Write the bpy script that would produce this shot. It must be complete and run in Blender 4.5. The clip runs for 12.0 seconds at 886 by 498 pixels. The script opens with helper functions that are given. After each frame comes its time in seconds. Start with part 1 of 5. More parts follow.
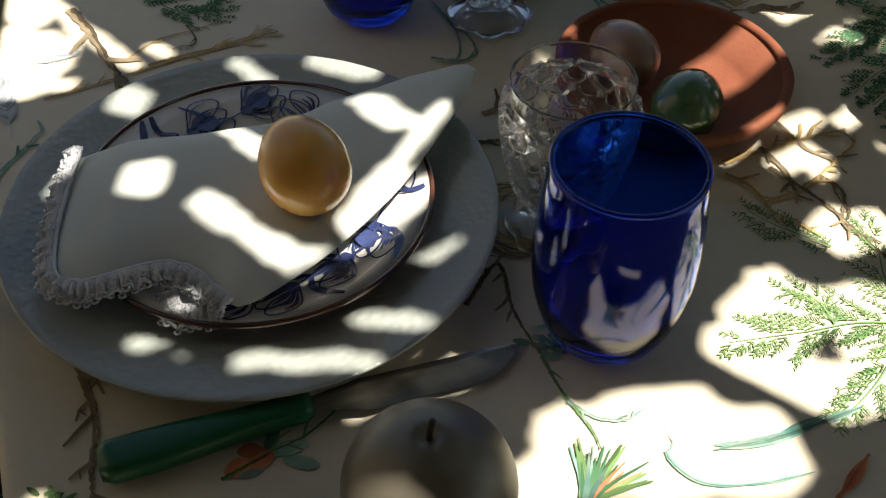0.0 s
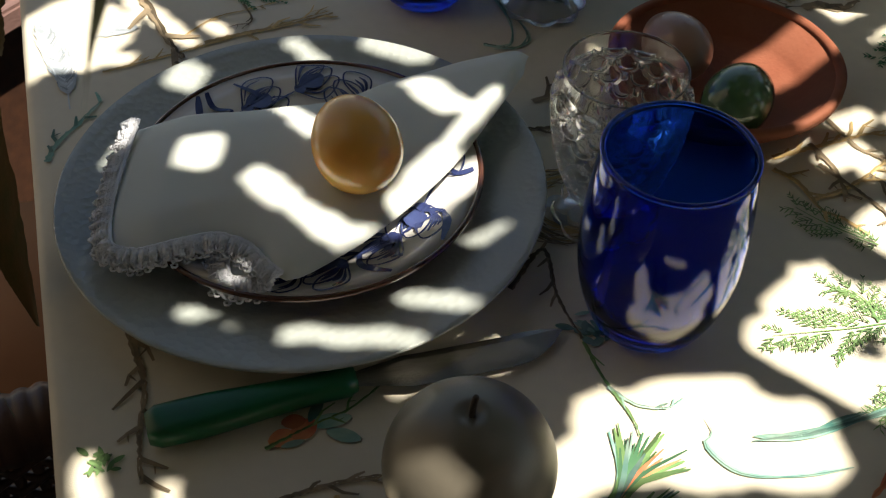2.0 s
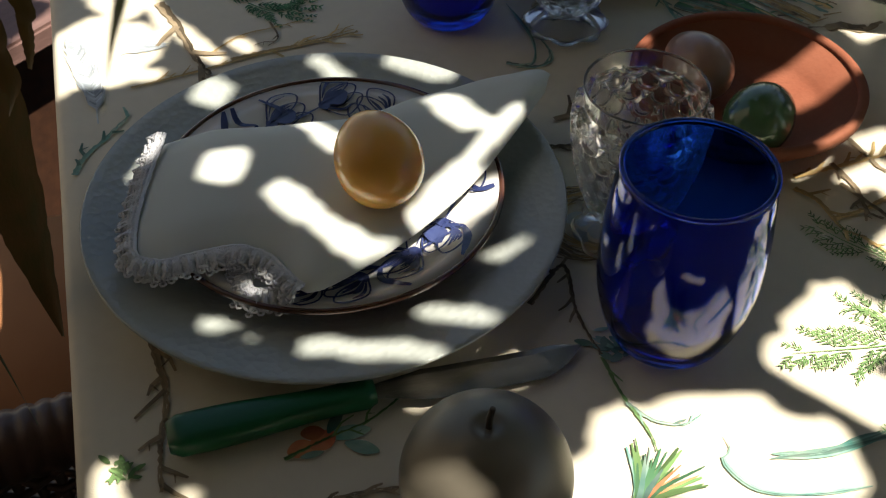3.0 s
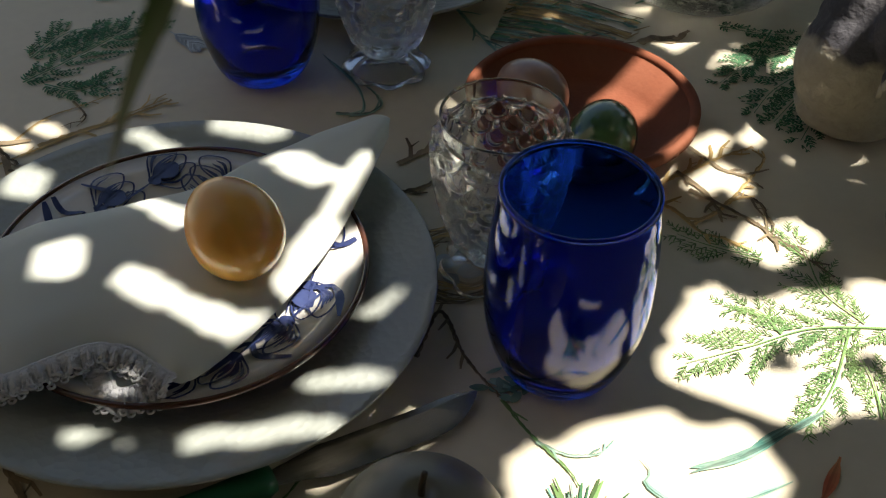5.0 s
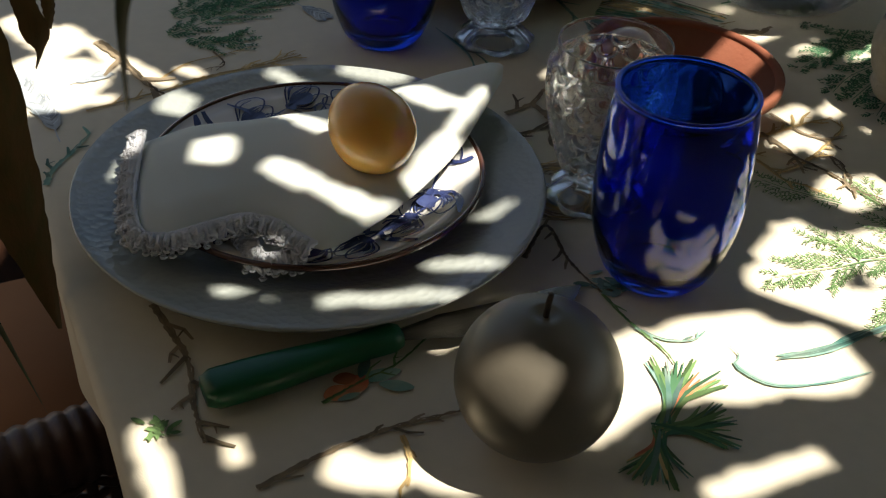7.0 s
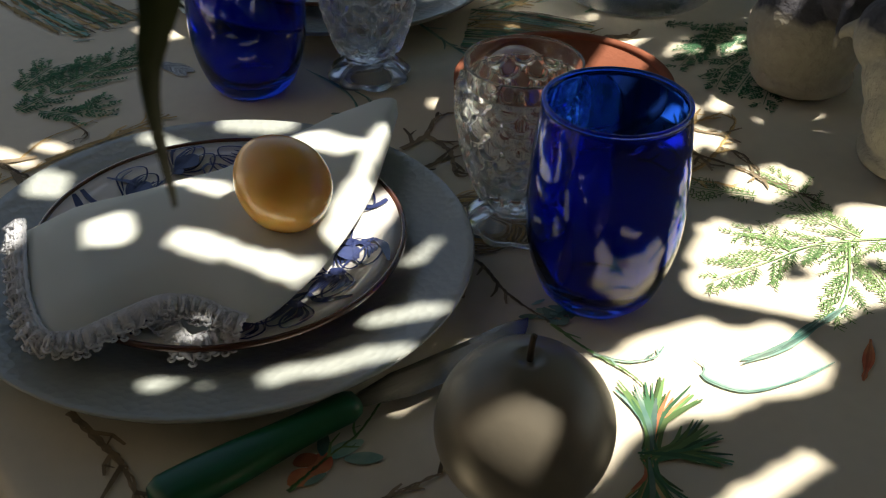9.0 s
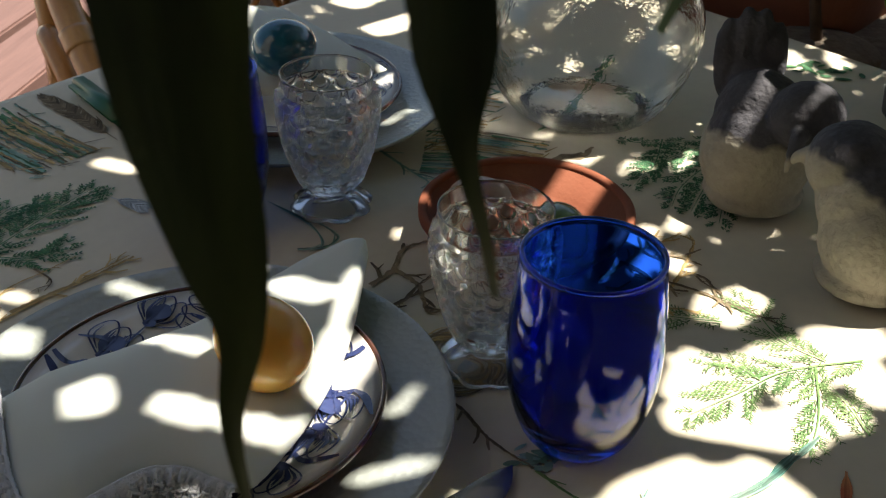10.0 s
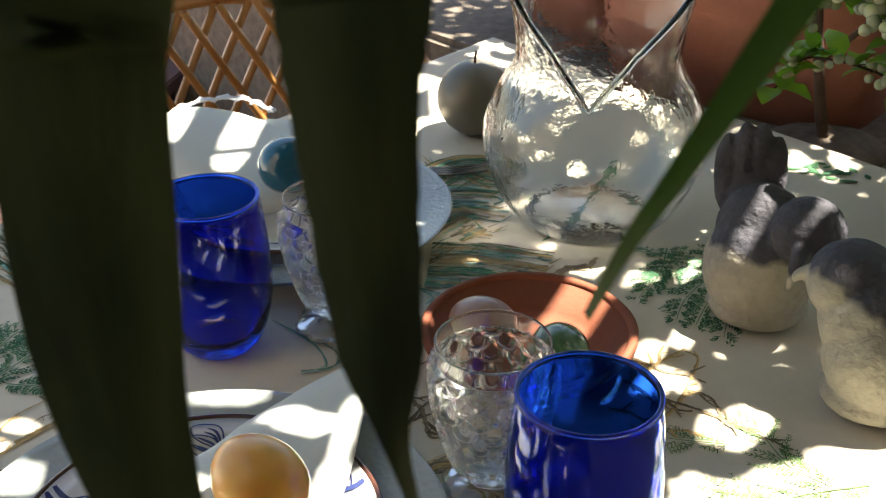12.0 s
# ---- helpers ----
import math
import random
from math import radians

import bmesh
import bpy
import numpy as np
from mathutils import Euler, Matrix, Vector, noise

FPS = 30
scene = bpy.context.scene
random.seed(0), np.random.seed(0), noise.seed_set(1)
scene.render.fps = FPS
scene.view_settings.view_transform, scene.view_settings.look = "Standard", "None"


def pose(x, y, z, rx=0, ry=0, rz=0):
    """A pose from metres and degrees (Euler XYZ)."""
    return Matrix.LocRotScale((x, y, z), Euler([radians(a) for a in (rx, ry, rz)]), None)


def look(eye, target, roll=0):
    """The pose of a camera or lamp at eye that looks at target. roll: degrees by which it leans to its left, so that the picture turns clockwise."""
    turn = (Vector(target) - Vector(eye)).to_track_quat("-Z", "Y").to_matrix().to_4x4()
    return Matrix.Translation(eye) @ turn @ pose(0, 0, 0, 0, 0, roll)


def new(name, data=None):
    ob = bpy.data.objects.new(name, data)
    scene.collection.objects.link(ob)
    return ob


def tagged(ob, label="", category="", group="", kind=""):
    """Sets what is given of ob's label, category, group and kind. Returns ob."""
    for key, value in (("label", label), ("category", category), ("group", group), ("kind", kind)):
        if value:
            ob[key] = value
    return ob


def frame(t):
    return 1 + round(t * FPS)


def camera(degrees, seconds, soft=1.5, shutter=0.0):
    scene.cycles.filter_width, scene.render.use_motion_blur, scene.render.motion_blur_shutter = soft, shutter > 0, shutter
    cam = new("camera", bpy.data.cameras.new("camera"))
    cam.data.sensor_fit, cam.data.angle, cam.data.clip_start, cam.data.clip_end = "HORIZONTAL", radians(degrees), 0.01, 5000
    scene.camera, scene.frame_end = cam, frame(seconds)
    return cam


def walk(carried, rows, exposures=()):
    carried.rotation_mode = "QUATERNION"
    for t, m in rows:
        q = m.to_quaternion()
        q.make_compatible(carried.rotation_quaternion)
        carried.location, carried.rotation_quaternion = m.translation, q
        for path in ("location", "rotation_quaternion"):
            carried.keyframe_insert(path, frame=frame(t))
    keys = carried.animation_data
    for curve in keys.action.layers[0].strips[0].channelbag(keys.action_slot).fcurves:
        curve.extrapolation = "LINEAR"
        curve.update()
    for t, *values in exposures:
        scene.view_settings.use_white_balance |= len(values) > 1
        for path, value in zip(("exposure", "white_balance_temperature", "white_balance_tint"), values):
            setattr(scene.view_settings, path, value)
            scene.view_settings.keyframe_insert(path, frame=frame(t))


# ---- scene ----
cam = camera(43.1, 12.0, soft=1.15)
cam.data.dof.use_dof, cam.data.dof.focus_distance, cam.data.dof.aperture_fstop = True, 0.66, 28.0
PATH = [
    (0, (0.0169, 0.0648, 1.2121), (0.0008, 1.4589, -0.2220), 0.63),
    (0.5, (0.0166, 0.0623, 1.2116), (-0.0272, 1.4096, -0.2658), 0.03),
    (1, (0.0156, 0.0621, 1.2123), (-0.0313, 1.3901, -0.2824), 0.36),
    (1.5, (0.0150, 0.0595, 1.2132), (-0.0566, 1.4076, -0.2624), 0.57),
    (2, (0.0122, 0.0559, 1.2134), (-0.0701, 1.4366, -0.2312), 0.86),
    (2.5, (0.0140, 0.0493, 1.2138), (-0.1059, 1.4564, -0.2025), 0.24),
    (2.7, (0.0140, 0.0464, 1.2129), (-0.1170, 1.4524, -0.2035), 0.06),
    (4.3, (0.0322, 0.1065, 1.2235), (-0.0143, 1.5142, -0.1965), 0.50),
    (4.5, (0.0241, 0.1120, 1.2120), (0.0927, 1.5474, -0.1791), 1.51),
    (5, (-0.0280, 0.0734, 1.1891), (0.2156, 1.5385, -0.1503), 1.69),
    (5.5, (-0.0446, -0.0106, 1.1596), (0.0893, 1.5393, -0.0974), 2.40),
    (6, (-0.0813, -0.0423, 1.1352), (0.0171, 1.5596, -0.0582), 2.63),
    (6.5, (-0.0916, -0.0363, 1.1490), (0.0862, 1.5478, -0.0590), 3.04),
    (7, (-0.0792, -0.0402, 1.1457), (0.0965, 1.5470, -0.0585), 2.88),
    (7.2, (-0.0797, -0.0273, 1.1522), (0.1189, 1.5396, -0.0748), 3.09),
    (8.8, (-0.1218, 0.0065, 1.1281), (0.3279, 1.5625, -0.0452), 1.01),
    (9, (-0.1283, 0.0076, 1.1268), (0.3520, 1.5706, -0.0248), 1.00),
    (9.5, (-0.1456, 0.0325, 1.1547), (0.4155, 1.6024, 0.0499), 1.48),
    (10, (-0.1460, 0.0362, 1.1686), (0.4671, 1.6204, 0.1130), 1.10),
    (10.5, (-0.1513, 0.0451, 1.1912), (0.4561, 1.6573, 0.1755), 1.03),
    (11, (-0.1294, 0.0378, 1.2030), (0.4767, 1.6869, 0.2474), -0.94),
    (11.5, (-0.1298, 0.0426, 1.2090), (0.5067, 1.6840, 0.2599), -0.82),
    (12, (-0.1266, 0.0453, 1.2008), (0.4676, 1.7030, 0.2528), -0.42),
]
EXPOSURES = [(0.0, 0.98, 7200, 10), (5.2, 1.0, 7200, 10), (6.0, 0.86, 7200, 10), (9.0, 0.9, 7200, 10), (10.0, 1.25, 7200, 10), (10.5, 1.75, 7200, 10), (11.0, 2.2, 7200, 10), (12.0, 2.38, 7200, 10)]
walk(cam, [(t, look(eye, target, roll)) for t, eye, target, roll in PATH], EXPOSURES)

# ---- world and sun ----
SUN_AZ, SUN_EL = radians(-11), radians(65)
TO_SUN = Vector((math.cos(SUN_EL) * math.cos(SUN_AZ), math.cos(SUN_EL) * math.sin(SUN_AZ), math.sin(SUN_EL)))
world = bpy.data.worlds.new("world")
scene.world = world
world.use_nodes = True
sky = world.node_tree.nodes.new("ShaderNodeTexSky")
sky.sky_type, sky.sun_disc, sky.sun_elevation = "NISHITA", False, SUN_EL
sky.sun_rotation = math.pi / 2 - SUN_AZ
world.node_tree.links.new(sky.outputs[0], world.node_tree.nodes["Background"].inputs[0])
world.node_tree.nodes["Background"].inputs[1].default_value = 0.056
sun = new("sun", bpy.data.lights.new("sun", "SUN"))
sun.data.energy, sun.data.angle, sun.data.color = 5.0, radians(0.6), (1.0, 0.96, 0.90)
sun.matrix_world = look(TO_SUN * 20, (0, 0, 0))


# ---- materials ----
def material(name, colour, rough=0.5, metal=0.0, second=None, scale=30.0, detail=4.0, contrast=0.5, bump=0.0, bump_scale=200.0,
             fine=0.0, transmission=0.0, ior=1.5, coat=0.0, sub=0.0, island=0.0, random_ob=0.0, spec=0.5, stretch=None, voronoi=False):
    """Principled surface: two tones mixed by noise at one scale, grain at another, relief by a third."""
    m = bpy.data.materials.new(name)
    m.use_nodes = True
    n, l = m.node_tree.nodes, m.node_tree.links
    b = n["Principled BSDF"]
    b.inputs["Base Color"].default_value = (*colour, 1)
    b.inputs["Roughness"].default_value = rough
    b.inputs["Metallic"].default_value = metal
    b.inputs["Transmission Weight"].default_value = transmission
    b.inputs["IOR"].default_value = ior
    b.inputs["Coat Weight"].default_value = coat
    b.inputs["Specular IOR Level"].default_value = spec
    if sub:
        b.inputs["Subsurface Weight"].default_value = sub
        b.inputs["Subsurface Radius"].default_value = (0.02, 0.012, 0.005)
        b.inputs["Subsurface Scale"].default_value = 0.6
    tc = n.new("ShaderNodeTexCoord")
    vec = tc.outputs["Object"]
    if stretch:
        mp = n.new("ShaderNodeMapping")
        mp.inputs["Scale"].default_value = stretch
        l.new(vec, mp.inputs["Vector"])
        vec = mp.outputs["Vector"]
    out = None
    if second:
        t = n.new("ShaderNodeTexNoise")
        t.inputs["Scale"].default_value, t.inputs["Detail"].default_value = scale, detail
        l.new(vec, t.inputs["Vector"])
        r = n.new("ShaderNodeMapRange")
        r.inputs["From Min"].default_value, r.inputs["From Max"].default_value = 0.5 - 0.5 * contrast, 0.5 + 0.5 * contrast
        l.new(t.outputs["Fac"], r.inputs["Value"])
        x = n.new("ShaderNodeMix")
        x.data_type = "RGBA"
        x.inputs["A"].default_value, x.inputs["B"].default_value = (*colour, 1), (*second, 1)
        l.new(r.outputs["Result"], x.inputs["Factor"])
        out = x.outputs["Result"]
    if fine or island or random_ob:
        h = n.new("ShaderNodeHueSaturation")
        if out:
            l.new(out, h.inputs["Color"])
        else:
            h.inputs["Color"].default_value = (*colour, 1)
        src = None
        if island:
            src, amount = n.new("ShaderNodeNewGeometry").outputs["Random Per Island"], island
        elif random_ob:
            src, amount = n.new("ShaderNodeObjectInfo").outputs["Random"], random_ob
        else:
            f = n.new("ShaderNodeTexNoise")
            f.inputs["Scale"].default_value, f.inputs["Detail"].default_value = scale * 12, 2
            l.new(vec, f.inputs["Vector"])
            src, amount = f.outputs["Fac"], fine
        v = n.new("ShaderNodeMapRange")
        v.inputs["To Min"].default_value, v.inputs["To Max"].default_value = 1 - amount, 1 + amount
        l.new(src, v.inputs["Value"])
        l.new(v.outputs["Result"], h.inputs["Value"])
        out = h.outputs["Color"]
    if out:
        l.new(out, b.inputs["Base Color"])
    if bump:
        t = n.new("ShaderNodeTexVoronoi" if voronoi else "ShaderNodeTexNoise")
        t.inputs["Scale"].default_value = bump_scale
        if not voronoi:
            t.inputs["Detail"].default_value = 3
        l.new(vec, t.inputs["Vector"])
        k = n.new("ShaderNodeBump")
        k.inputs["Strength"].default_value, k.inputs["Distance"].default_value = bump, 0.4 / bump_scale
        l.new(t.outputs[0], k.inputs["Height"])
        l.new(k.outputs["Normal"], b.inputs["Normal"])
    return m


def clear_glass(name, colour=(1, 1, 1), passing=0.35, bump=0.0):
    """Clear glass; part of the light goes straight through, as in thin ware."""
    m = material(name, colour, 0.0, transmission=1.0, ior=1.45, bump=bump, bump_scale=60)
    n, l = m.node_tree.nodes, m.node_tree.links
    mix, tr = n.new("ShaderNodeMixShader"), n.new("ShaderNodeBsdfTransparent")
    tr.inputs["Color"].default_value = (*colour, 1)
    mix.inputs["Fac"].default_value = passing
    l.new(n["Principled BSDF"].outputs[0], mix.inputs[1])
    l.new(tr.outputs[0], mix.inputs[2])
    l.new(mix.outputs[0], n["Material Output"].inputs["Surface"])
    return m


def leafy(name, colour, second, thin=0.35, scale=40, rough=0.45, stretch=None, island=0.0):
    """Leaf surface through which some light passes."""
    m = material(name, colour, rough, second=second, scale=scale, contrast=0.6, bump=0.10, bump_scale=60, stretch=stretch, island=island)
    n, l = m.node_tree.nodes, m.node_tree.links
    mix, tr = n.new("ShaderNodeMixShader"), n.new("ShaderNodeBsdfTranslucent")
    tr.inputs["Color"].default_value = (colour[0] * 1.6, colour[1] * 2.0, colour[2] * 0.8, 1)
    mix.inputs["Fac"].default_value = thin
    l.new(n["Principled BSDF"].outputs[0], mix.inputs[1])
    l.new(tr.outputs[0], mix.inputs[2])
    l.new(mix.outputs[0], n["Material Output"].inputs["Surface"])
    return m


CLOTH = material("printed_cotton", (0.75, 0.70, 0.57), 0.9, second=(0.69, 0.64, 0.52), scale=9, fine=0.05, bump=0.35, bump_scale=1400, spec=0.2)
PINE = material("pine_print", (0.08, 0.18, 0.07), 0.9, second=(0.20, 0.31, 0.12), scale=40, island=0.5, spec=0.2)
FERN = material("fern_print", (0.035, 0.13, 0.07), 0.9, second=(0.11, 0.24, 0.12), scale=40, island=0.5, spec=0.2)
TWIG = material("twig_print", (0.11, 0.09, 0.065), 0.9, second=(0.32, 0.25, 0.16), scale=60, island=0.5, spec=0.2)
OCHRE = material("ochre_print", (0.42, 0.29, 0.12), 0.9, second=(0.55, 0.42, 0.22), scale=60, island=0.4, spec=0.2)
TEAL = material("teal_print", (0.07, 0.22, 0.19), 0.9, second=(0.33, 0.44, 0.36), scale=60, island=0.5, spec=0.2)
GREYBLUE = material("grey_blue_print", (0.50, 0.55, 0.57), 0.9, second=(0.30, 0.35, 0.40), scale=60, island=0.4, spec=0.2)
REDPRINT = material("red_print", (0.45, 0.10, 0.06), 0.9, second=(0.60, 0.30, 0.14), scale=60, island=0.3, spec=0.2)
CHARGER = material("frosted_green_glass", (0.36, 0.40, 0.375), 0.22, second=(0.42, 0.455, 0.43), scale=12, bump=0.30, bump_scale=210, voronoi=True, coat=0.3)
CERAMIC = material("glazed_ceramic", (0.80, 0.79, 0.76), 0.12, second=(0.74, 0.73, 0.70), scale=14, coat=0.4)
BROWN_RIM = material("brown_glaze", (0.055, 0.022, 0.016), 0.15, second=(0.12, 0.05, 0.03), scale=40, coat=0.4)
COBALT = material("cobalt_print", (0.02, 0.03, 0.11), 0.15, second=(0.06, 0.085, 0.22), scale=90, coat=0.3)
NAPKIN = material("white_linen", (0.68, 0.72, 0.68), 0.9, second=(0.64, 0.68, 0.64), scale=16, bump=0.3, bump_scale=1600, sub=0.05, spec=0.2)
LACE = material("white_lace", (0.78, 0.80, 0.84), 0.9, second=(0.66, 0.69, 0.75), scale=90, bump=0.8, bump_scale=700, spec=0.2)
EGG_AMBER = material("amber_alabaster", (0.74, 0.35, 0.055), 0.20, second=(0.84, 0.52, 0.16), scale=22, contrast=0.8, coat=0.12, sub=0.45)
EGG_GREEN = material("green_onyx", (0.05, 0.13, 0.06), 0.15, second=(0.11, 0.20, 0.10), scale=45, coat=0.6, sub=0.2)
EGG_PINK = material("dusty_pink_stone", (0.33, 0.20, 0.16), 0.3, second=(0.42, 0.28, 0.22), scale=40, coat=0.3)
EGG_TEAL = material("teal_stone", (0.006, 0.085, 0.15), 0.10, second=(0.016, 0.16, 0.25), scale=30, coat=0.6)
EGG_WHITE = material("pale_stone", (0.62, 0.58, 0.50), 0.35, second=(0.50, 0.46, 0.40), scale=30)
COBALT_GLASS = clear_glass("cobalt_glass", (0.008, 0.090, 0.80), 0.0)
CRYSTAL = clear_glass("pressed_crystal", (0.98, 0.98, 0.97), 0.06)
CARAFE_GLASS = clear_glass("blown_glass", (0.97, 0.98, 0.965), 0.0, 0.14)
RIM_GLASS = clear_glass("thick_clear_glass", (0.80, 0.84, 0.80), 0.02)
WAX = material("grey_green_wax", (0.20, 0.18, 0.14), 0.40, 0.35, second=(0.165, 0.15, 0.118), scale=18, bump=0.06, bump_scale=300)
WICK = material("burnt_wick", (0.08, 0.06, 0.04), 0.9, second=(0.03, 0.025, 0.02), scale=200)
GREEN_PLASTIC = material("green_plastic", (0.003, 0.085, 0.032), 0.35, second=(0.004, 0.11, 0.042), scale=30, bump=0.05, bump_scale=300)
STEEL = material("brushed_steel", (0.30, 0.28, 0.25), 0.2, 1.0, second=(0.20, 0.18, 0.16), scale=60, stretch=(1, 12, 12), bump=0.1, bump_scale=300)
TERRACOTTA = material("terracotta", (0.22, 0.062, 0.032), 0.75, second=(0.28, 0.10, 0.055), scale=18, fine=0.10, bump=0.25, bump_scale=350, spec=0.3)
POT_CLAY = material("pale_terracotta", (0.40, 0.14, 0.085), 0.85, second=(0.48, 0.22, 0.15), scale=9, fine=0.10, bump=0.3, bump_scale=200, spec=0.3)
SLATE_GLAZE = material("rough_grey_pottery", (0.065, 0.065, 0.075), 0.7, second=(0.12, 0.12, 0.135), scale=45, fine=0.2, bump=0.6, bump_scale=220)
STONEWARE = material("sandy_stoneware", (0.40, 0.37, 0.30), 0.9, second=(0.30, 0.27, 0.22), scale=90, fine=0.25, bump=0.7, bump_scale=300)
RATTAN = material("rattan_cane", (0.42, 0.19, 0.055), 0.3, second=(0.52, 0.28, 0.10), scale=20, fine=0.12, stretch=(1, 1, 0.2), coat=0.3, bump=0.1, bump_scale=150)
DARK_WICKER = material("dark_wicker", (0.035, 0.016, 0.010), 0.5, second=(0.07, 0.03, 0.016), scale=60, bump=0.2, bump_scale=200, coat=0.2)
CUSHION = material("brown_cotton", (0.34, 0.15, 0.065), 0.9, second=(0.38, 0.18, 0.08), scale=12, bump=0.3, bump_scale=1200, spec=0.2)
CONCRETE = material("worn_concrete", (0.36, 0.34, 0.31), 0.9, second=(0.25, 0.235, 0.215), scale=3.5, fine=0.15, bump=0.5, bump_scale=60)
PLASTER = material("plaster", (0.26, 0.22, 0.17), 0.9, second=(0.20, 0.17, 0.13), scale=2, fine=0.06, bump=0.3, bump_scale=40)
WOOD = material("mauve_stained_wood", (0.20, 0.115, 0.10), 0.6, second=(0.14, 0.08, 0.07), scale=8, stretch=(1, 14, 14), bump=0.2, bump_scale=60)
TABLE_WOOD = material("pine_table", (0.28, 0.17, 0.09), 0.5, second=(0.20, 0.12, 0.06), scale=8, stretch=(1, 14, 14), bump=0.1, bump_scale=60)
LIME_LEAF = leafy("young_strap_leaf", (0.022, 0.050, 0.011), (0.045, 0.085, 0.018), 0.20, 14, 0.5, stretch=(8, 8, 0.6))
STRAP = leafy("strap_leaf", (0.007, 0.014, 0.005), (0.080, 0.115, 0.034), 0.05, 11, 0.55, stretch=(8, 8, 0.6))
DRY_LEAF = leafy("dry_leaf", (0.13, 0.055, 0.022), (0.025, 0.045, 0.010), 0.10, 12, 0.6, stretch=(8, 8, 0.8))
SHRUB = leafy("shrub_leaf", (0.12, 0.21, 0.035), (0.22, 0.32, 0.07), 0.5, 40, 0.35, island=0.4)
BERRY = material("pale_berry", (0.50, 0.56, 0.36), 0.25, second=(0.62, 0.64, 0.52), scale=60, sub=0.2, island=0.3)
STEM = material("woody_stem", (0.05, 0.028, 0.018), 0.8, second=(0.09, 0.05, 0.03), scale=60)
CANOPY = leafy("tree_leaf", (0.035, 0.07, 0.02), (0.06, 0.10, 0.03), 0.12, 30, 0.5, island=0.4)
SOIL = material("dry_soil", (0.11, 0.085, 0.065), 0.95, second=(0.20, 0.17, 0.13), scale=60, fine=0.3, bump=1.0, bump_scale=120)


# ---- building helpers ----
def thing(name, loc, label, category, group="", kind="", turn=0.0):
    e = new(name)
    e.empty_display_size = 0.03
    e.matrix_basis = pose(*loc, 0, 0, turn)
    return tagged(e, label, category, group, kind)


def mesh_of(name, bm, mat, smooth=True):
    me = bpy.data.meshes.new(name)
    bmesh.ops.recalc_face_normals(bm, faces=bm.faces)
    bm.to_mesh(me)
    bm.free()
    me.materials.append(mat)
    if smooth:
        me.shade_smooth()
    return me


def part(name, bm, mat, parent=None, label="", smooth=True, at=None):
    ob = new(name, mesh_of(name, bm, mat, smooth))
    ob.parent = parent
    if at is not None:
        ob.matrix_basis = at
    return tagged(ob, label) if label else ob


def lathe(profile, n=72, shape=None, close=True):
    """Turns (r, z) pairs about z. shape(angle, k) gives a factor on the radius."""
    bm = bmesh.new()
    rings = []
    for k, (r, z) in enumerate(profile):
        if r < 1e-6:
            rings.append([bm.verts.new((0, 0, z))])
            continue
        ring = []
        for i in range(n):
            a = 2 * math.pi * i / n
            f = shape(a, k) if shape else 1.0
            ring.append(bm.verts.new((r * f * math.cos(a), r * f * math.sin(a), z)))
        rings.append(ring)
    for a, b in zip(rings, rings[1:]):
        for i in range(n):
            j = (i + 1) % n
            q = [a[i % len(a)], a[j % len(a)], b[j % len(b)], b[i % len(b)]]
            q = list(dict.fromkeys(q))
            if len(q) > 2:
                bm.faces.new(q)
    return bm


def smooth_line(pts, steps=6):
    """Catmull-Rom through points of any dimension."""
    p = [np.array(q, float) for q in pts]
    p = [2 * p[0] - p[1]] + p + [2 * p[-1] - p[-2]]
    out = []
    for i in range(1, len(p) - 2):
        for k in range(steps):
            t = k / steps
            out.append(0.5 * (2 * p[i] + (p[i + 1] - p[i - 1]) * t + (2 * p[i - 1] - 5 * p[i] + 4 * p[i + 1] - p[i + 2]) * t * t
                              + (3 * p[i] - p[i - 1] - 3 * p[i + 1] + p[i + 2]) * t ** 3))
    out.append(p[-2])
    return out


def tube(bm, pts, radius, n=8):
    """Adds a round bar along pts; radius is a number or a function of 0..1."""
    pts = [Vector(p) for p in pts]
    rings = []
    for i, p in enumerate(pts):
        d = (pts[min(i + 1, len(pts) - 1)] - pts[max(i - 1, 0)]).normalized()
        side = d.cross(Vector((0.31, 0.17, 0.93))).normalized()
        up = side.cross(d)
        r = radius(i / (len(pts) - 1)) if callable(radius) else radius
        rings.append([bm.verts.new(p + r * (math.cos(a) * side + math.sin(a) * up)) for a in (2 * math.pi * k / n for k in range(n))])
    for a, b in zip(rings, rings[1:]):
        for k in range(n):
            bm.faces.new((a[k], a[(k + 1) % n], b[(k + 1) % n], b[k]))
    bm.faces.new(rings[0][::-1]), bm.faces.new(rings[-1])
    return bm


def slab(bm, size, m=None, bevel=0.0):
    """Adds a box of that size about the origin, turned by m."""
    made = bmesh.ops.create_cube(bm, size=1.0, matrix=(m or Matrix()) @ Matrix.Diagonal((*size, 1)))
    if bevel:
        edges = list({e for v in made["verts"] for e in v.link_edges})
        bmesh.ops.bevel(bm, geom=edges, offset=bevel, segments=2, affect="EDGES")
    return bm


def egg_mesh(length, width):
    """An egg that lies along x, its blunt end towards +x."""
    prof = []
    for i in range(29):
        t = math.pi * i / 28
        prof.append((width / 2 * math.sin(t) * (1 - 0.10 * math.cos(t)), -length / 2 * math.cos(t)))
    bm = lathe(prof, 48)
    bmesh.ops.rotate(bm, verts=bm.verts, cent=(0, 0, 0), matrix=Matrix.Rotation(radians(-90), 3, "Y"))
    return bm


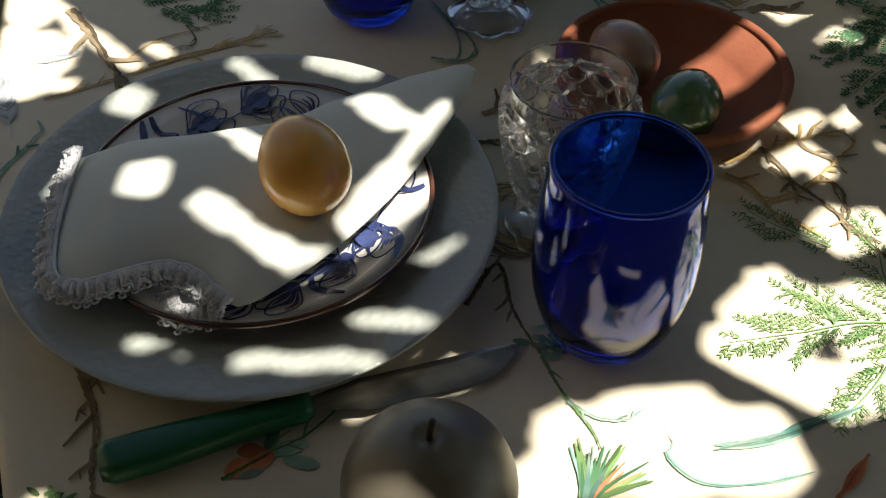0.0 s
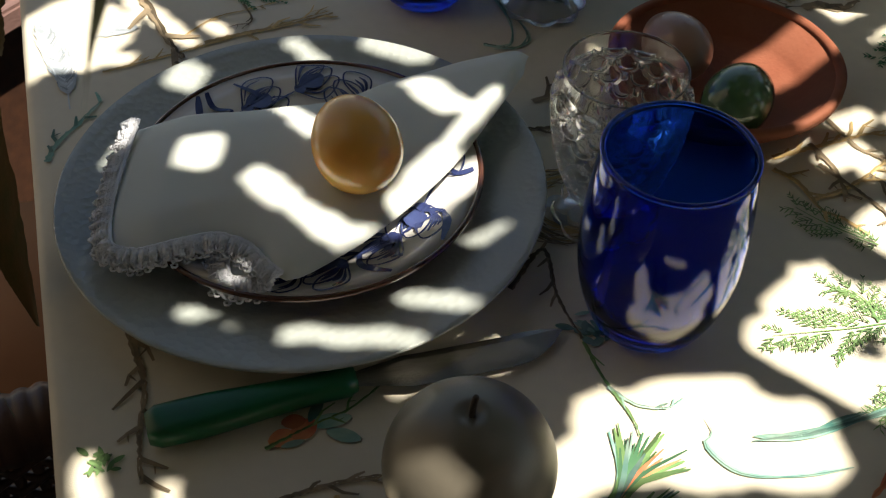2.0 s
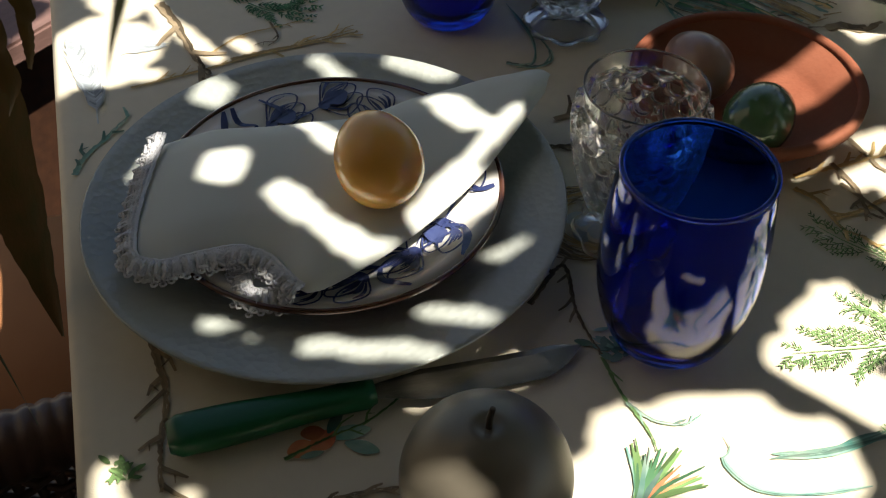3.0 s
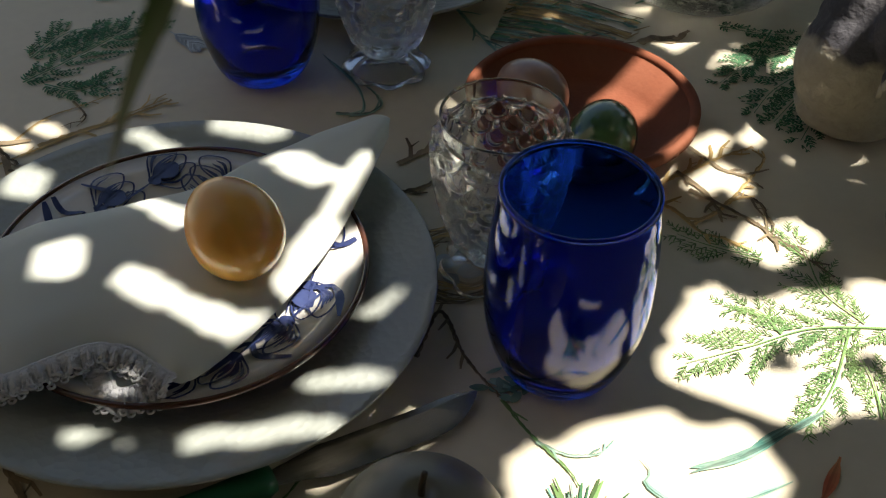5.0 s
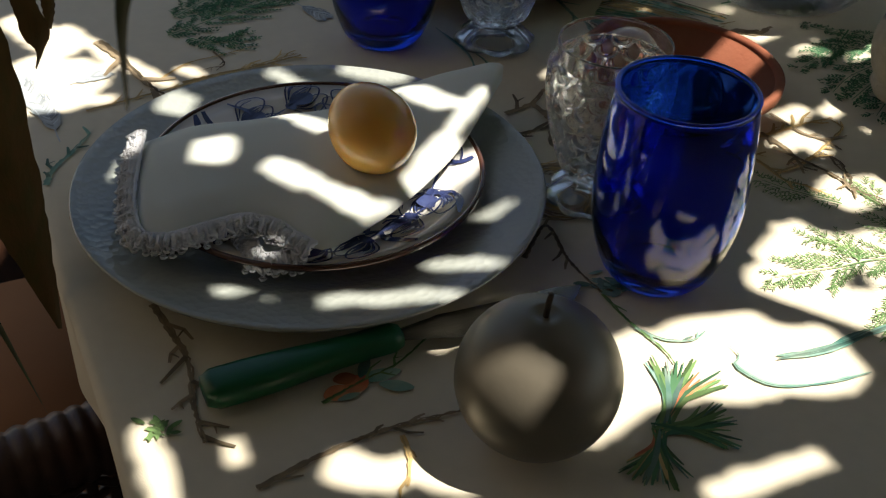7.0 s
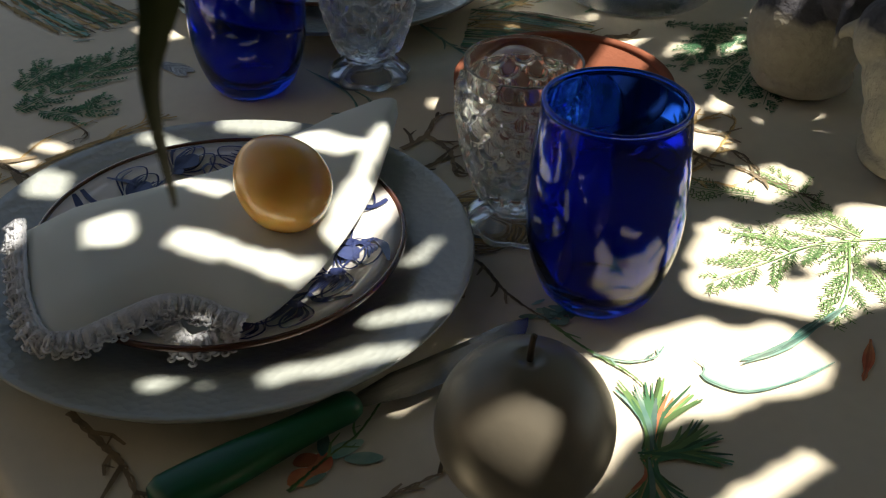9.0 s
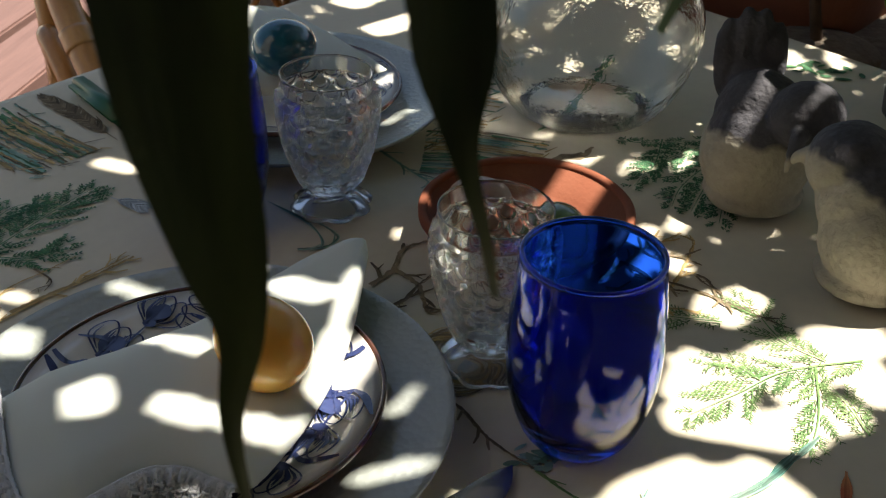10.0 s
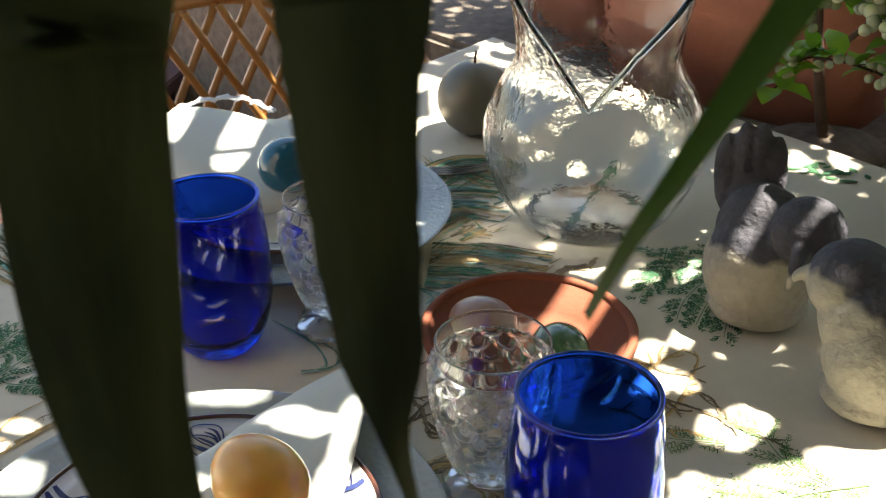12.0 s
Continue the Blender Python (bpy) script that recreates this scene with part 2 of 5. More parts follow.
# ---- the table's own axes ----
TOP = 0.75
E1, E2 = Vector((0.934, 0.356, 0)).normalized(), Vector((-0.356, 0.934, 0)).normalized()
TABLE_TURN = math.degrees(math.atan2(E1.y, E1.x))
X0, X1, Y0, Y1 = -0.05, 0.871, -0.06, 1.05


def on_table(u, v, z=TOP):
    return E1 * u + E2 * v + Vector((0, 0, z))


# ---- the large structure ----
def build_ground():
    bm = bmesh.new()
    bmesh.ops.create_grid(bm, x_segments=40, y_segments=40, size=300)
    g = part("ground", bm, CONCRETE)
    tagged(g, "worn grey concrete terrace floor in sun and shade", "floor", kind="structure")
    # Added wall behind the camera; it blocks the southern sky.
    bm = bmesh.new()
    slab(bm, (7.0, 0.25, 3.2), Matrix.Translation((0.5, -2.2, 1.6)))
    w = part("shade_wall_south", bm, PLASTER, smooth=False)
    tagged(w, "unseen plastered wall added behind the camera to block light", "wall", kind="structure")
    # Added side wall that keeps western sky light off the table's left front.
    bm = bmesh.new()
    slab(bm, (0.25, 3.1, 3.2), Matrix.Translation((-1.35, -0.57, 1.6)))
    w = part("shade_wall_west", bm, PLASTER, smooth=False)
    tagged(w, "unseen plastered side wall added to block the western sky", "wall", kind="structure")
    # Roof out of view, added to shade the south wall and cut the sky.
    bm = bmesh.new()
    slab(bm, (7.6, 2.3, 0.12), Matrix.Translation((0.5, -1.2, 2.45)), 0.01)
    r = part("shade_roof", bm, TABLE_WOOD, smooth=False)
    tagged(r, "unseen boarded roof added to shade the wall below it", "roof", kind="structure")
    bm = bmesh.new()
    slab(bm, (0.7, 3.4, 0.70), Matrix.Translation(on_table(1.27, 0.9, 0.35)) @ Matrix.Rotation(radians(TABLE_TURN), 4, "Z"), 0.01)
    l = part("planter_ledge", bm, SOIL, smooth=False)
    tagged(l, "low ledge of dry crumbly soil beside the table", "ledge", kind="structure")


def build_table():
    t = thing("table", on_table((X0 + X1) / 2, (Y0 + Y1) / 2, 0), "wooden dining table hidden under a printed cloth", "table", turn=TABLE_TURN)
    w, d = X1 - X0 - 0.02, Y1 - Y0 - 0.18
    bm = slab(bmesh.new(), (w, d, 0.03), Matrix.Translation((0, 0, TOP - 0.021)), 0.004)
    part("tabletop", bm, TABLE_WOOD, t, smooth=False)
    for sx in (-1, 1):
        for sy in (-1, 1):
            bm = slab(bmesh.new(), (0.06, 0.06, TOP - 0.036), Matrix.Translation((sx * (w / 2 - 0.07), sy * (d / 2 - 0.07), (TOP - 0.036) / 2)), 0.006)
            part("leg", bm, TABLE_WOOD, t, smooth=False)


def build_cloth():
    """One sheet over the table, with falls on all sides that hang in folds."""
    bm = bmesh.new()
    drop, n = 0.10, 150
    cx, cy, w, d = (X0 + X1) / 2, (Y0 + Y1) / 2, (X1 - X0) / 2, (Y1 - Y0) / 2
    grid = []
    for j in range(n + 1):
        row = []
        for i in range(n + 1):
            u, v = (2 * i / n - 1) * (w + drop), (2 * j / n - 1) * (d + drop)
            ou, ov = max(abs(u) - w, 0), max(abs(v) - d, 0)
            over = math.hypot(ou, ov)
            fu, fv = max(-w, min(w, u)), max(-d, min(d, v))
            z = 0.0003 * noise.noise(Vector((u * 9, v * 9, 0))) + 0.0002 * noise.noise(Vector((u * 25, v * 4, 3)))
            edge = w - abs(u)
            if edge < 0.05 and over == 0:
                z += 0.0007 * math.exp(-edge / 0.014) * math.sin(v * 210 + 3 * noise.noise(Vector((v * 12, u * 5, 0))))
            if over > 0:
                along = v if ou > ov else u
                wave = 0.5 + 0.5 * math.sin(along * 34 + 2 * noise.noise(Vector((along * 5, 1, 0))))
                swing = min(over, 0.008) - max(over - 0.008, 0) * (0.10 - 0.10 * wave)
                z -= max(over - 0.006, 0) * 0.96
                fu += math.copysign(swing * ou / over, u) if ou else 0
                fv += math.copysign(swing * ov / over, v) if ov else 0
            skew = 0.145 * (cx + fu - 0.40) * min(1, max(0, (cy + fv - 0.5) / 0.55))
            row.append(bm.verts.new(E1 * (cx + fu) + E2 * (cy + fv + skew) + Vector((0, 0, TOP + z - 0.0009))))
        grid.append(row)
    for a, b in zip(grid, grid[1:]):
        for i in range(n):
            bm.faces.new((a[i], a[i + 1], b[i + 1], b[i]))
    ob = part("tablecloth", bm, CLOTH)
    tagged(ob, "cream cotton tablecloth printed with pine sprigs, ferns, twigs and feathers", "tablecloth")
    return ob


build_ground()
build_table()
TABLECLOTH = build_cloth()


# ---- the first place setting ----
def build_charger(x, y, turn, label):
    c = thing("charger_plate", (x, y, TOP + 0.001), label, "plate", "charger plates", turn=turn)
    R = 0.141
    prof = [(0, 0.004), (0.076, 0.004), (0.088, 0.0065), (0.100, 0.0125), (0.116, 0.0160), (R - 0.006, 0.0190), (R - 0.001, 0.0210), (R, 0.0200), (R - 0.002, 0.0172),
            (0.116, 0.0120), (0.100, 0.0080), (0.088, 0.0015), (0.076, 0.0), (0, 0.0)]
    part("dish", lathe(prof, 128), CHARGER, c)
    return c


def strokes(lines, z=0.0):
    """Flat brush strokes: each line is a list of (x, y, half width)."""
    bm = bmesh.new()
    for row, pts in enumerate(lines):
        prev = None
        lift = 0.000006 * (row * 7 % 29)
        for i, (x, y, h) in enumerate(pts):
            a, b = pts[max(i - 1, 0)], pts[min(i + 1, len(pts) - 1)]
            dx, dy = b[0] - a[0], b[1] - a[1]
            s = math.hypot(dx, dy) or 1
            h = max(h, 0.0001)
            zz = (z(x, y) if callable(z) else z) + lift
            now = (bm.verts.new((x - dy / s * h, y + dx / s * h, zz)), bm.verts.new((x + dy / s * h, y - dx / s * h, zz)))
            if prev:
                bm.faces.new((prev[0], prev[1], now[1], now[0]))
            prev = now
    for f in bm.faces:
        f.normal_update()
        if f.normal.z < 0:
            f.normal_flip()
    return bm


def curve_line(pts, width, steps=5, taper=True):
    """(x, y) points to a smooth stroke that tapers at both ends."""
    line = smooth_line(pts, steps)
    n = len(line) - 1
    return [(p[0], p[1], width * ((0.25 + 0.75 * math.sin(math.pi * min(max(i / n, 0.04), 0.96))) if taper else 1)) for i, p in enumerate(line)]


def blob(x, y, length, width, turn):
    """A petal or leaf as one filled stroke."""
    out = []
    for i in range(9):
        t = i / 8
        s = (t - 0.5) * length
        out.append((x + s * math.cos(turn), y + s * math.sin(turn), width / 2 * math.sin(math.pi * (0.03 + 0.94 * t)) ** 0.7))
    return out


def plate_z(x, y):
    r = math.hypot(x, y)
    return 0.0056 if r < 0.062 else 0.0056 + (min(r, 0.099) - 0.062) * 0.31


def flower_print(rng, radius, a):
    """A tulip in outline with hatched petals and a dark calyx, its stalk and a pair of slim leaves."""
    lines = []
    cx, cy = radius * math.cos(a), radius * math.sin(a)
    t = a + rng.choice((-1, 1)) * rng.uniform(0.9, 1.9)
    size = rng.uniform(0.023, 0.030)

    def at(f, g):
        return (cx + size * (f * math.cos(t) - g * math.sin(t)), cy + size * (f * math.sin(t) + g * math.cos(t)))
    for g in (-0.30, 0.02, 0.32):
        w = 0.26
        lines.append(curve_line([at(0, g * 0.3), at(0.35, g - w), at(0.75, g - w * 0.8), at(1.0, g), at(0.80, g + w * 0.8), at(0.35, g + w), at(0, g * 0.3)], 0.00055, 4, False))
        for k in range(5):
            q = g + rng.uniform(-0.7, 0.7) * w
            lines.append(curve_line([at(0.12, q * 0.4), at(0.4, q), at(rng.uniform(0.55, 0.8), q)], rng.uniform(0.0005, 0.0010), 3))
    lines.append(blob(*at(0.06, 0), 0.007, 0.010, t))
    if rng.random() < 0.5:
        lines.append(blob(*at(0.45, 0.02), 0.014, 0.016, t))
    bend = rng.uniform(-0.5, 0.5)
    s = at(-1.1, bend)
    lines.append(curve_line([at(0, 0), at(-0.5, bend * 0.2), s], 0.0009))
    for side in (-1, 1):
        q = bend + side * 0.25
        tip = at(-1.1 + rng.uniform(-0.3, 0.7), bend + side * rng.uniform(0.75, 1.1))
        lines.append(curve_line([s, at(-0.9, q * 1.3), tip], rng.uniform(0.0012, 0.0026)))
    return lines


def build_plate(x, y, z, turn, seed, label):
    rng = random.Random(seed)
    p = thing("dessert_plate", (x, y, z), label, "plate", "dessert plates", turn=turn)
    R = 0.1012
    d = part("dish", lathe([(0, 0.005), (0.060, 0.005), (0.066, 0.0062), (0.088, 0.0135), (R - 0.0022, 0.0168), (R - 0.0030, 0.0158), (0.088, 0.0120), (0.066, 0.0046), (0, 0.0036)], 128), CERAMIC, p)
    part("underside", lathe([(0, 0.002), (0.051, 0.002), (0.052, 0.0), (0.058, 0.0), (0.064, 0.0020), (0.087, 0.0096), (R - 0.0018, 0.0146), (R - 0.0026, 0.0156), (0.088, 0.0117), (0.066, 0.0043), (0, 0.0033)], 128), BROWN_RIM, d, "dark brown glazed underside")
    part("rim", lathe([(R - 0.0028, 0.0164), (R - 0.0016, 0.0180), (R, 0.0178), (R + 0.0008, 0.0160), (R - 0.0004, 0.0142), (R - 0.0028, 0.0148), (R - 0.0028, 0.0164)], 128), BROWN_RIM, d, "dark brown glazed rim")
    for k in range(13):
        lines = flower_print(rng, 0.076 + rng.uniform(-0.008, 0.004), 2 * math.pi * k / 13 + rng.uniform(-0.12, 0.12))
        lines = [[q for q in l if math.hypot(q[0], q[1]) < R - 0.004] for l in lines]
        part("printed_flower", strokes([l for l in lines if len(l) > 1], lambda a, b: plate_z(a, b) + 0.0008), COBALT, d, "cobalt blue printed tulip", smooth=False)
    return p


def sheet(name, top_edge, low_edge, height, mat, parent, thick=0.004, n=40, m=24, label=""):
    """A folded cloth between two edges, padded to a soft body with thickness."""
    a, b = smooth_line(top_edge, 8), smooth_line(low_edge, 8)

    def at(line, t):
        q = t * (len(line) - 1)
        i = min(int(q), len(line) - 2)
        return line[i] + (line[i + 1] - line[i]) * (q - i)
    bm = bmesh.new()
    layers = []
    for side in (1, 0):
        g = []
        for j in range(m + 1):
            v = j / m
            row = []
            for i in range(n + 1):
                u = i / n
                p = at(a, u) * (1 - v) + at(b, u) * v
                edge = min(1.0, 5 * min(v, 1 - v) + 0.0) ** 0.5 * min(1.0, 8 * min(u, 1 - u)) ** 0.5
                z = height(u, v)
                wob = 0.0007 * noise.noise(Vector((p[0] * 40, p[1] * 40, 2)))
                row.append(bm.verts.new((p[0], p[1], z + wob + (thick * edge if side else -0.0005))))
            g.append(row)
        layers.append(g)
        for r, s in zip(g, g[1:]):
            for i in range(n):
                bm.faces.new((r[i], r[i + 1], s[i + 1], s[i]))
    up, lo = layers
    for i in range(n):
        bm.faces.new((up[0][i], up[0][i + 1], lo[0][i + 1], lo[0][i]))
        bm.faces.new((up[m][i], up[m][i + 1], lo[m][i + 1], lo[m][i]))
    for j in range(m):
        bm.faces.new((up[j][0], up[j + 1][0], lo[j + 1][0], lo[j][0]))
        bm.faces.new((up[j][n], up[j + 1][n], lo[j + 1][n], lo[j][n]))
    return part(name, bm, mat, parent, label)


def lace(line, width, parent, seed):
    """A crocheted border along a 3D line: rows of small loops between cords, in loose ruffles, with a scalloped edge."""
    rng = random.Random(seed)
    pts = [Vector(p) for p in smooth_line(line, 18)]
    bm = bmesh.new()

    def at(i, k):
        p = pts[i]
        d = (pts[min(i + 1, len(pts) - 1)] - pts[max(i - 1, 0)]).normalized()
        o = Vector((d.y, -d.x, 0))
        ruffle = 0.0022 * math.sin(i * 0.9) * k + 0.0012 * math.sin(i * 2.3 + 1) * k
        return p + o * width * k * (1 + 0.14 * abs(math.sin(i * 0.7)) * (k > 0.8)) + Vector((0, 0, 0.0025 * math.sin(math.pi * k * 0.8) - 0.005 * k + ruffle))
    for k, r in ((0, 0.0013), (0.3, 0.0008), (0.55, 0.0010), (0.8, 0.0008), (1, 0.0013)):
        tube(bm, [at(i, k) + Vector((rng.uniform(-0.0004, 0.0004), rng.uniform(-0.0004, 0.0004), 0)) for i in range(len(pts))], r, 5)
    for i in range(len(pts) - 1):
        tube(bm, [at(i, 0), at(i, 0.3), at(min(i + 1, len(pts) - 1), 0.55), at(i, 0.8), at(i, 1)], 0.0009, 4)
        tube(bm, [at(i + 1, 0), at(i + 1, 0.3), at(i, 0.55), at(i, 0.8), at(i + 1, 1)], 0.0007, 4)
        if i % 3 == 1:
            c = at(i, 1.12)
            tube(bm, [c + 0.0016 * Vector((math.cos(a), math.sin(a), 0)) for a in np.linspace(0, 6.3, 7)], 0.0008, 4)
    return part("lace", bm, LACE, parent, "white crocheted lace edging")


def build_napkin():
    n = thing("napkin", (-0.12, 0.56, TOP + 0.03), "white linen napkin with lace edging folded on a plate", "napkin", "napkins")
    n.matrix_basis = Matrix.Translation((0, 0, 0))
    base = TOP + 0.0315
    top_edge = [(-0.199, 0.551), (-0.171, 0.565), (-0.140, 0.570), (-0.113, 0.576), (-0.081, 0.587), (-0.055, 0.607), (-0.021, 0.626), (0.018, 0.639), (0.030, 0.632)]
    low_edge = [(-0.191, 0.452), (-0.167, 0.447), (-0.153, 0.455), (-0.132, 0.463), (-0.111, 0.457), (-0.091, 0.437), (-0.065, 0.458), (-0.046, 0.480), (-0.018, 0.519), (0.003, 0.559), (0.027, 0.614)]

    def h(u, v):
        tip = max(0, (u - 0.72) / 0.28)
        return base + 0.003 * math.sin(math.pi * min(1, u * 1.2)) + 0.008 * tip + 0.004 * math.sin(math.pi * v)
    sheet("upper_layer", top_edge, low_edge, h, NAPKIN, n, 0.008)
    under_top = [(-0.164, 0.495), (-0.135, 0.496), (-0.103, 0.491)]
    under_low = [(-0.128, 0.459), (-0.122, 0.439), (-0.100, 0.444)]
    sheet("under_layer", under_top, under_low, lambda u, v: base - 0.004 - 0.006 * v, NAPKIN, n, 0.004, 20, 12)
    z = base + 0.006
    lace([(-0.197, 0.552, 0.789), (-0.197, 0.527, 0.788), (-0.196, 0.498, 0.787), (-0.193, 0.474, 0.786), (-0.187, 0.455, 0.786), (-0.177, 0.451, 0.786), (-0.168, 0.451, 0.787), (-0.153, 0.456, 0.789), (-0.132, 0.461, 0.791), (-0.115, 0.458, 0.789), (-0.105, 0.450, 0.787), (-0.093, 0.441, 0.786)], 0.008, n, 3)
    lace([(-0.130, 0.466, 0.784), (-0.126, 0.454, 0.780), (-0.122, 0.443, 0.778), (-0.113, 0.443, 0.779), (-0.101, 0.445, 0.780)], 0.009, n, 4)
    return n


def build_egg(name, x, y, z, length, width, turn, tip, mat, label, group="eggs"):
    ob = part(name, egg_mesh(length, width), mat)
    ob.matrix_basis = pose(x, y, z, 0, tip, turn)
    return tagged(ob, label, "egg", group)


def build_knife():
    a, b, c = Vector((-0.148, 0.358, 0)), Vector((-0.051, 0.396, 0)), Vector((0.050, 0.446, 0))
    d = (b - a).normalized()
    ang = math.degrees(math.atan2(d.y, d.x))
    k = thing("table_knife", (a.x, a.y, TOP + 0.001), "steel table knife with a green plastic handle on the cloth", "knife", "cutlery", turn=ang)
    L = (b - a).length
    bm = bmesh.new()
    rings = []
    for i in range(21):
        t = i / 20
        w = 0.0105 - 0.0025 * t + 0.0012 * math.sin(t * 6.28)
        hh = 0.0075 - 0.001 * t
        if i in (0, 20):
            w, hh = w * 0.75, hh * 0.75
        rings.append([bm.verts.new((t * L, w * math.copysign(abs(math.cos(q)) ** 0.6, math.cos(q)), 0.0082 + hh * math.copysign(abs(math.sin(q)) ** 0.7, math.sin(q)))) for q in (2 * math.pi * s / 20 for s in range(20))])
    for r, s in zip(rings, rings[1:]):
        for i in range(20):
            bm.faces.new((r[i], r[(i + 1) % 20], s[(i + 1) % 20], s[i]))
    bm.faces.new(rings[0][::-1]), bm.faces.new(rings[-1])
    part("handle", bm, GREEN_PLASTIC, k, "green plastic handle")
    bm = bmesh.new()
    LB = (c - b).length + 0.004
    rings = []
    for i in range(25):
        t = i / 24
        w = 0.0042 + 0.0058 * min(1, t * 4) if t < 0.25 else 0.0100 * (1 - max(0, (t - 0.75) / 0.25) ** 2.2) + 0.0003
        off = -0.0015 * min(1, t * 3) + 0.006 * max(0, (t - 0.7) / 0.3) ** 2
        th = 0.0013 * (1 - 0.6 * t)
        z = 0.0085 - 0.0065 * min(1, t * 1.3)
        x = L - 0.003 + t * LB
        rings.append([bm.verts.new(v) for v in ((x, off + w, z), (x, off + w * 0.6, z + th), (x, off - w, z + 0.0002), (x, off + w * 0.6, z - th))])
    for r, s in zip(rings, rings[1:]):
        for i in range(4):
            bm.faces.new((r[i], r[(i + 1) % 4], s[(i + 1) % 4], s[i]))
    bm.faces.new(rings[0][::-1]), bm.faces.new(rings[-1])
    part("blade", bm, STEEL, k, "polished steel blade with a rounded tip", smooth=False)
    return k


def build_candle(x, y, label, name="ball_candle"):
    R = 0.039
    c = thing(name, (x, y, TOP), label, "candle", "ball candles")
    prof = [(0, 0.0008)] + [(R * math.sin(t), R - R * math.cos(t)) for t in np.linspace(0.30, math.pi - 0.16, 40)] + [(0.0045, 2 * R - 0.0015), (0, 2 * R - 0.0024)]
    prof[1] = (prof[1][0], 0.0008)
    w = part("wax_ball", lathe(prof, 80), WAX, c)
    bm = tube(bmesh.new(), smooth_line([(0, 0, 2 * R - 0.004), (0.0004, 0, 2 * R + 0.004), (0.0014, 0.0004, 2 * R + 0.0105)], 5), lambda t: 0.0015 - 0.0002 * t, 8)
    part("wick", bm, WICK, w, "short dark wick")
    return c


def build_tumbler(x, y, label):
    g = thing("tumbler", (x, y, TOP + 0.0005), label, "glass", "blue tumblers")
    H = 0.117
    outer = smooth_line([(0.026, 0.001), (0.0325, 0.010), (0.0390, 0.030), (0.0418, 0.052), (0.0412, 0.080), (0.0390, 0.104), (0.0374, H - 0.001)], 7)
    inner = smooth_line([(0.0354, H - 0.001), (0.0370, 0.104), (0.0392, 0.080), (0.0397, 0.052), (0.0366, 0.032), (0.029, 0.015), (0.018, 0.0105), (0.0005, 0.0095)], 7)
    prof = [(0, 0.0022), (0.018, 0.0020), (0.024, 0.0002)] + [tuple(p) for p in outer] + [(0.0370, H), (0.0358, H)] + [tuple(p) for p in inner] + [(0, 0.0095)]
    b = part("bowl", lathe(prof, 96), COBALT_GLASS, g, "deep cobalt blue glass")
    lip = [(0.0364 + 0.0014 * math.cos(a), H + 0.0012 + 0.0011 * math.sin(a)) for a in np.linspace(0, 2 * math.pi, 13)]
    part("rim", lathe(lip, 96), COBALT_GLASS, b, "rounded blue glass lip")
    return g


def scales(rows, cols, z0, z1, depth):
    """Relief of rows of overlapping round scales on a cup's wall, each with a raised lower lip."""
    def f(a, z):
        if z < z0 or z > z1:
            return 0.0
        q = (z - z0) / (z1 - z0) * rows
        k = int(q)
        best = 0.0
        for r in (k, k + 1):
            s = a / (2 * math.pi) * cols + 0.5 * (r % 2)
            dx = (s - math.floor(s) - 0.5) * 2
            dy = q - r
            d = math.sqrt(dx * dx + dy * dy * 1.1)
            if d < 1:
                lip = 0.65 + 0.35 * math.exp(-((d - 0.72) / 0.16) ** 2) if dy < 0.15 else 0.65
                best = max(best, lip * min(1, (1 - d) * 5))
        return depth * best
    return f


def build_goblet(x, y, label):
    g = thing("goblet", (x, y, TOP + 0.0005), label, "glass", "crystal goblets")
    H, n = 0.107, 224
    cup = smooth_line([(0.0190, 0.019), (0.0225, 0.026), (0.0275, 0.040), (0.0320, 0.057), (0.0346, 0.074), (0.0352, 0.087), (0.0340, 0.094), (0.0348, H)], 16)
    relief = scales(8, 13, 0.021, 0.094, 0.0048)
    bm = bmesh.new()
    rings = []
    for r, z in cup:
        rings.append([bm.verts.new(((r - 0.0015 + relief(2 * math.pi * i / n, z)) * math.cos(2 * math.pi * i / n), (r - 0.0015 + relief(2 * math.pi * i / n, z)) * math.sin(2 * math.pi * i / n), z)) for i in range(n)])
    inner = smooth_line([(0.0324, H), (0.0316, 0.096), (0.0312, 0.074), (0.0265, 0.052), (0.019, 0.033), (0.004, 0.026)], 6)
    for r, z in inner:
        rings.append([bm.verts.new((r * math.cos(2 * math.pi * i / n), r * math.sin(2 * math.pi * i / n), z)) for i in range(n)])
    for a, b in zip(rings, rings[1:]):
        for i in range(n):
            bm.faces.new((a[i], a[(i + 1) % n], b[(i + 1) % n], b[i]))
    bm.faces.new(rings[-1])
    bm.faces.new(rings[0][::-1])
    part("cup", bm, CRYSTAL, g, "clear cup pressed with overlapping scales")
    foot = [(0.0, 0.020), (0.0190, 0.0195), (0.0168, 0.0165), (0.0175, 0.0140), (0.0215, 0.0100), (0.0260, 0.0055), (0.0282, 0.0030), (0.0280, 0.001), (0.024, 0.0005), (0.016, 0.007), (0.008, 0.010), (0, 0.011)]
    part("foot", lathe(foot, 96, lambda a, k: 1.0 + (0.16 * abs(math.cos(4 * a)) - 0.04 if 3 <= k <= 9 else 0)), CRYSTAL, g, "clear scalloped foot")
    return g


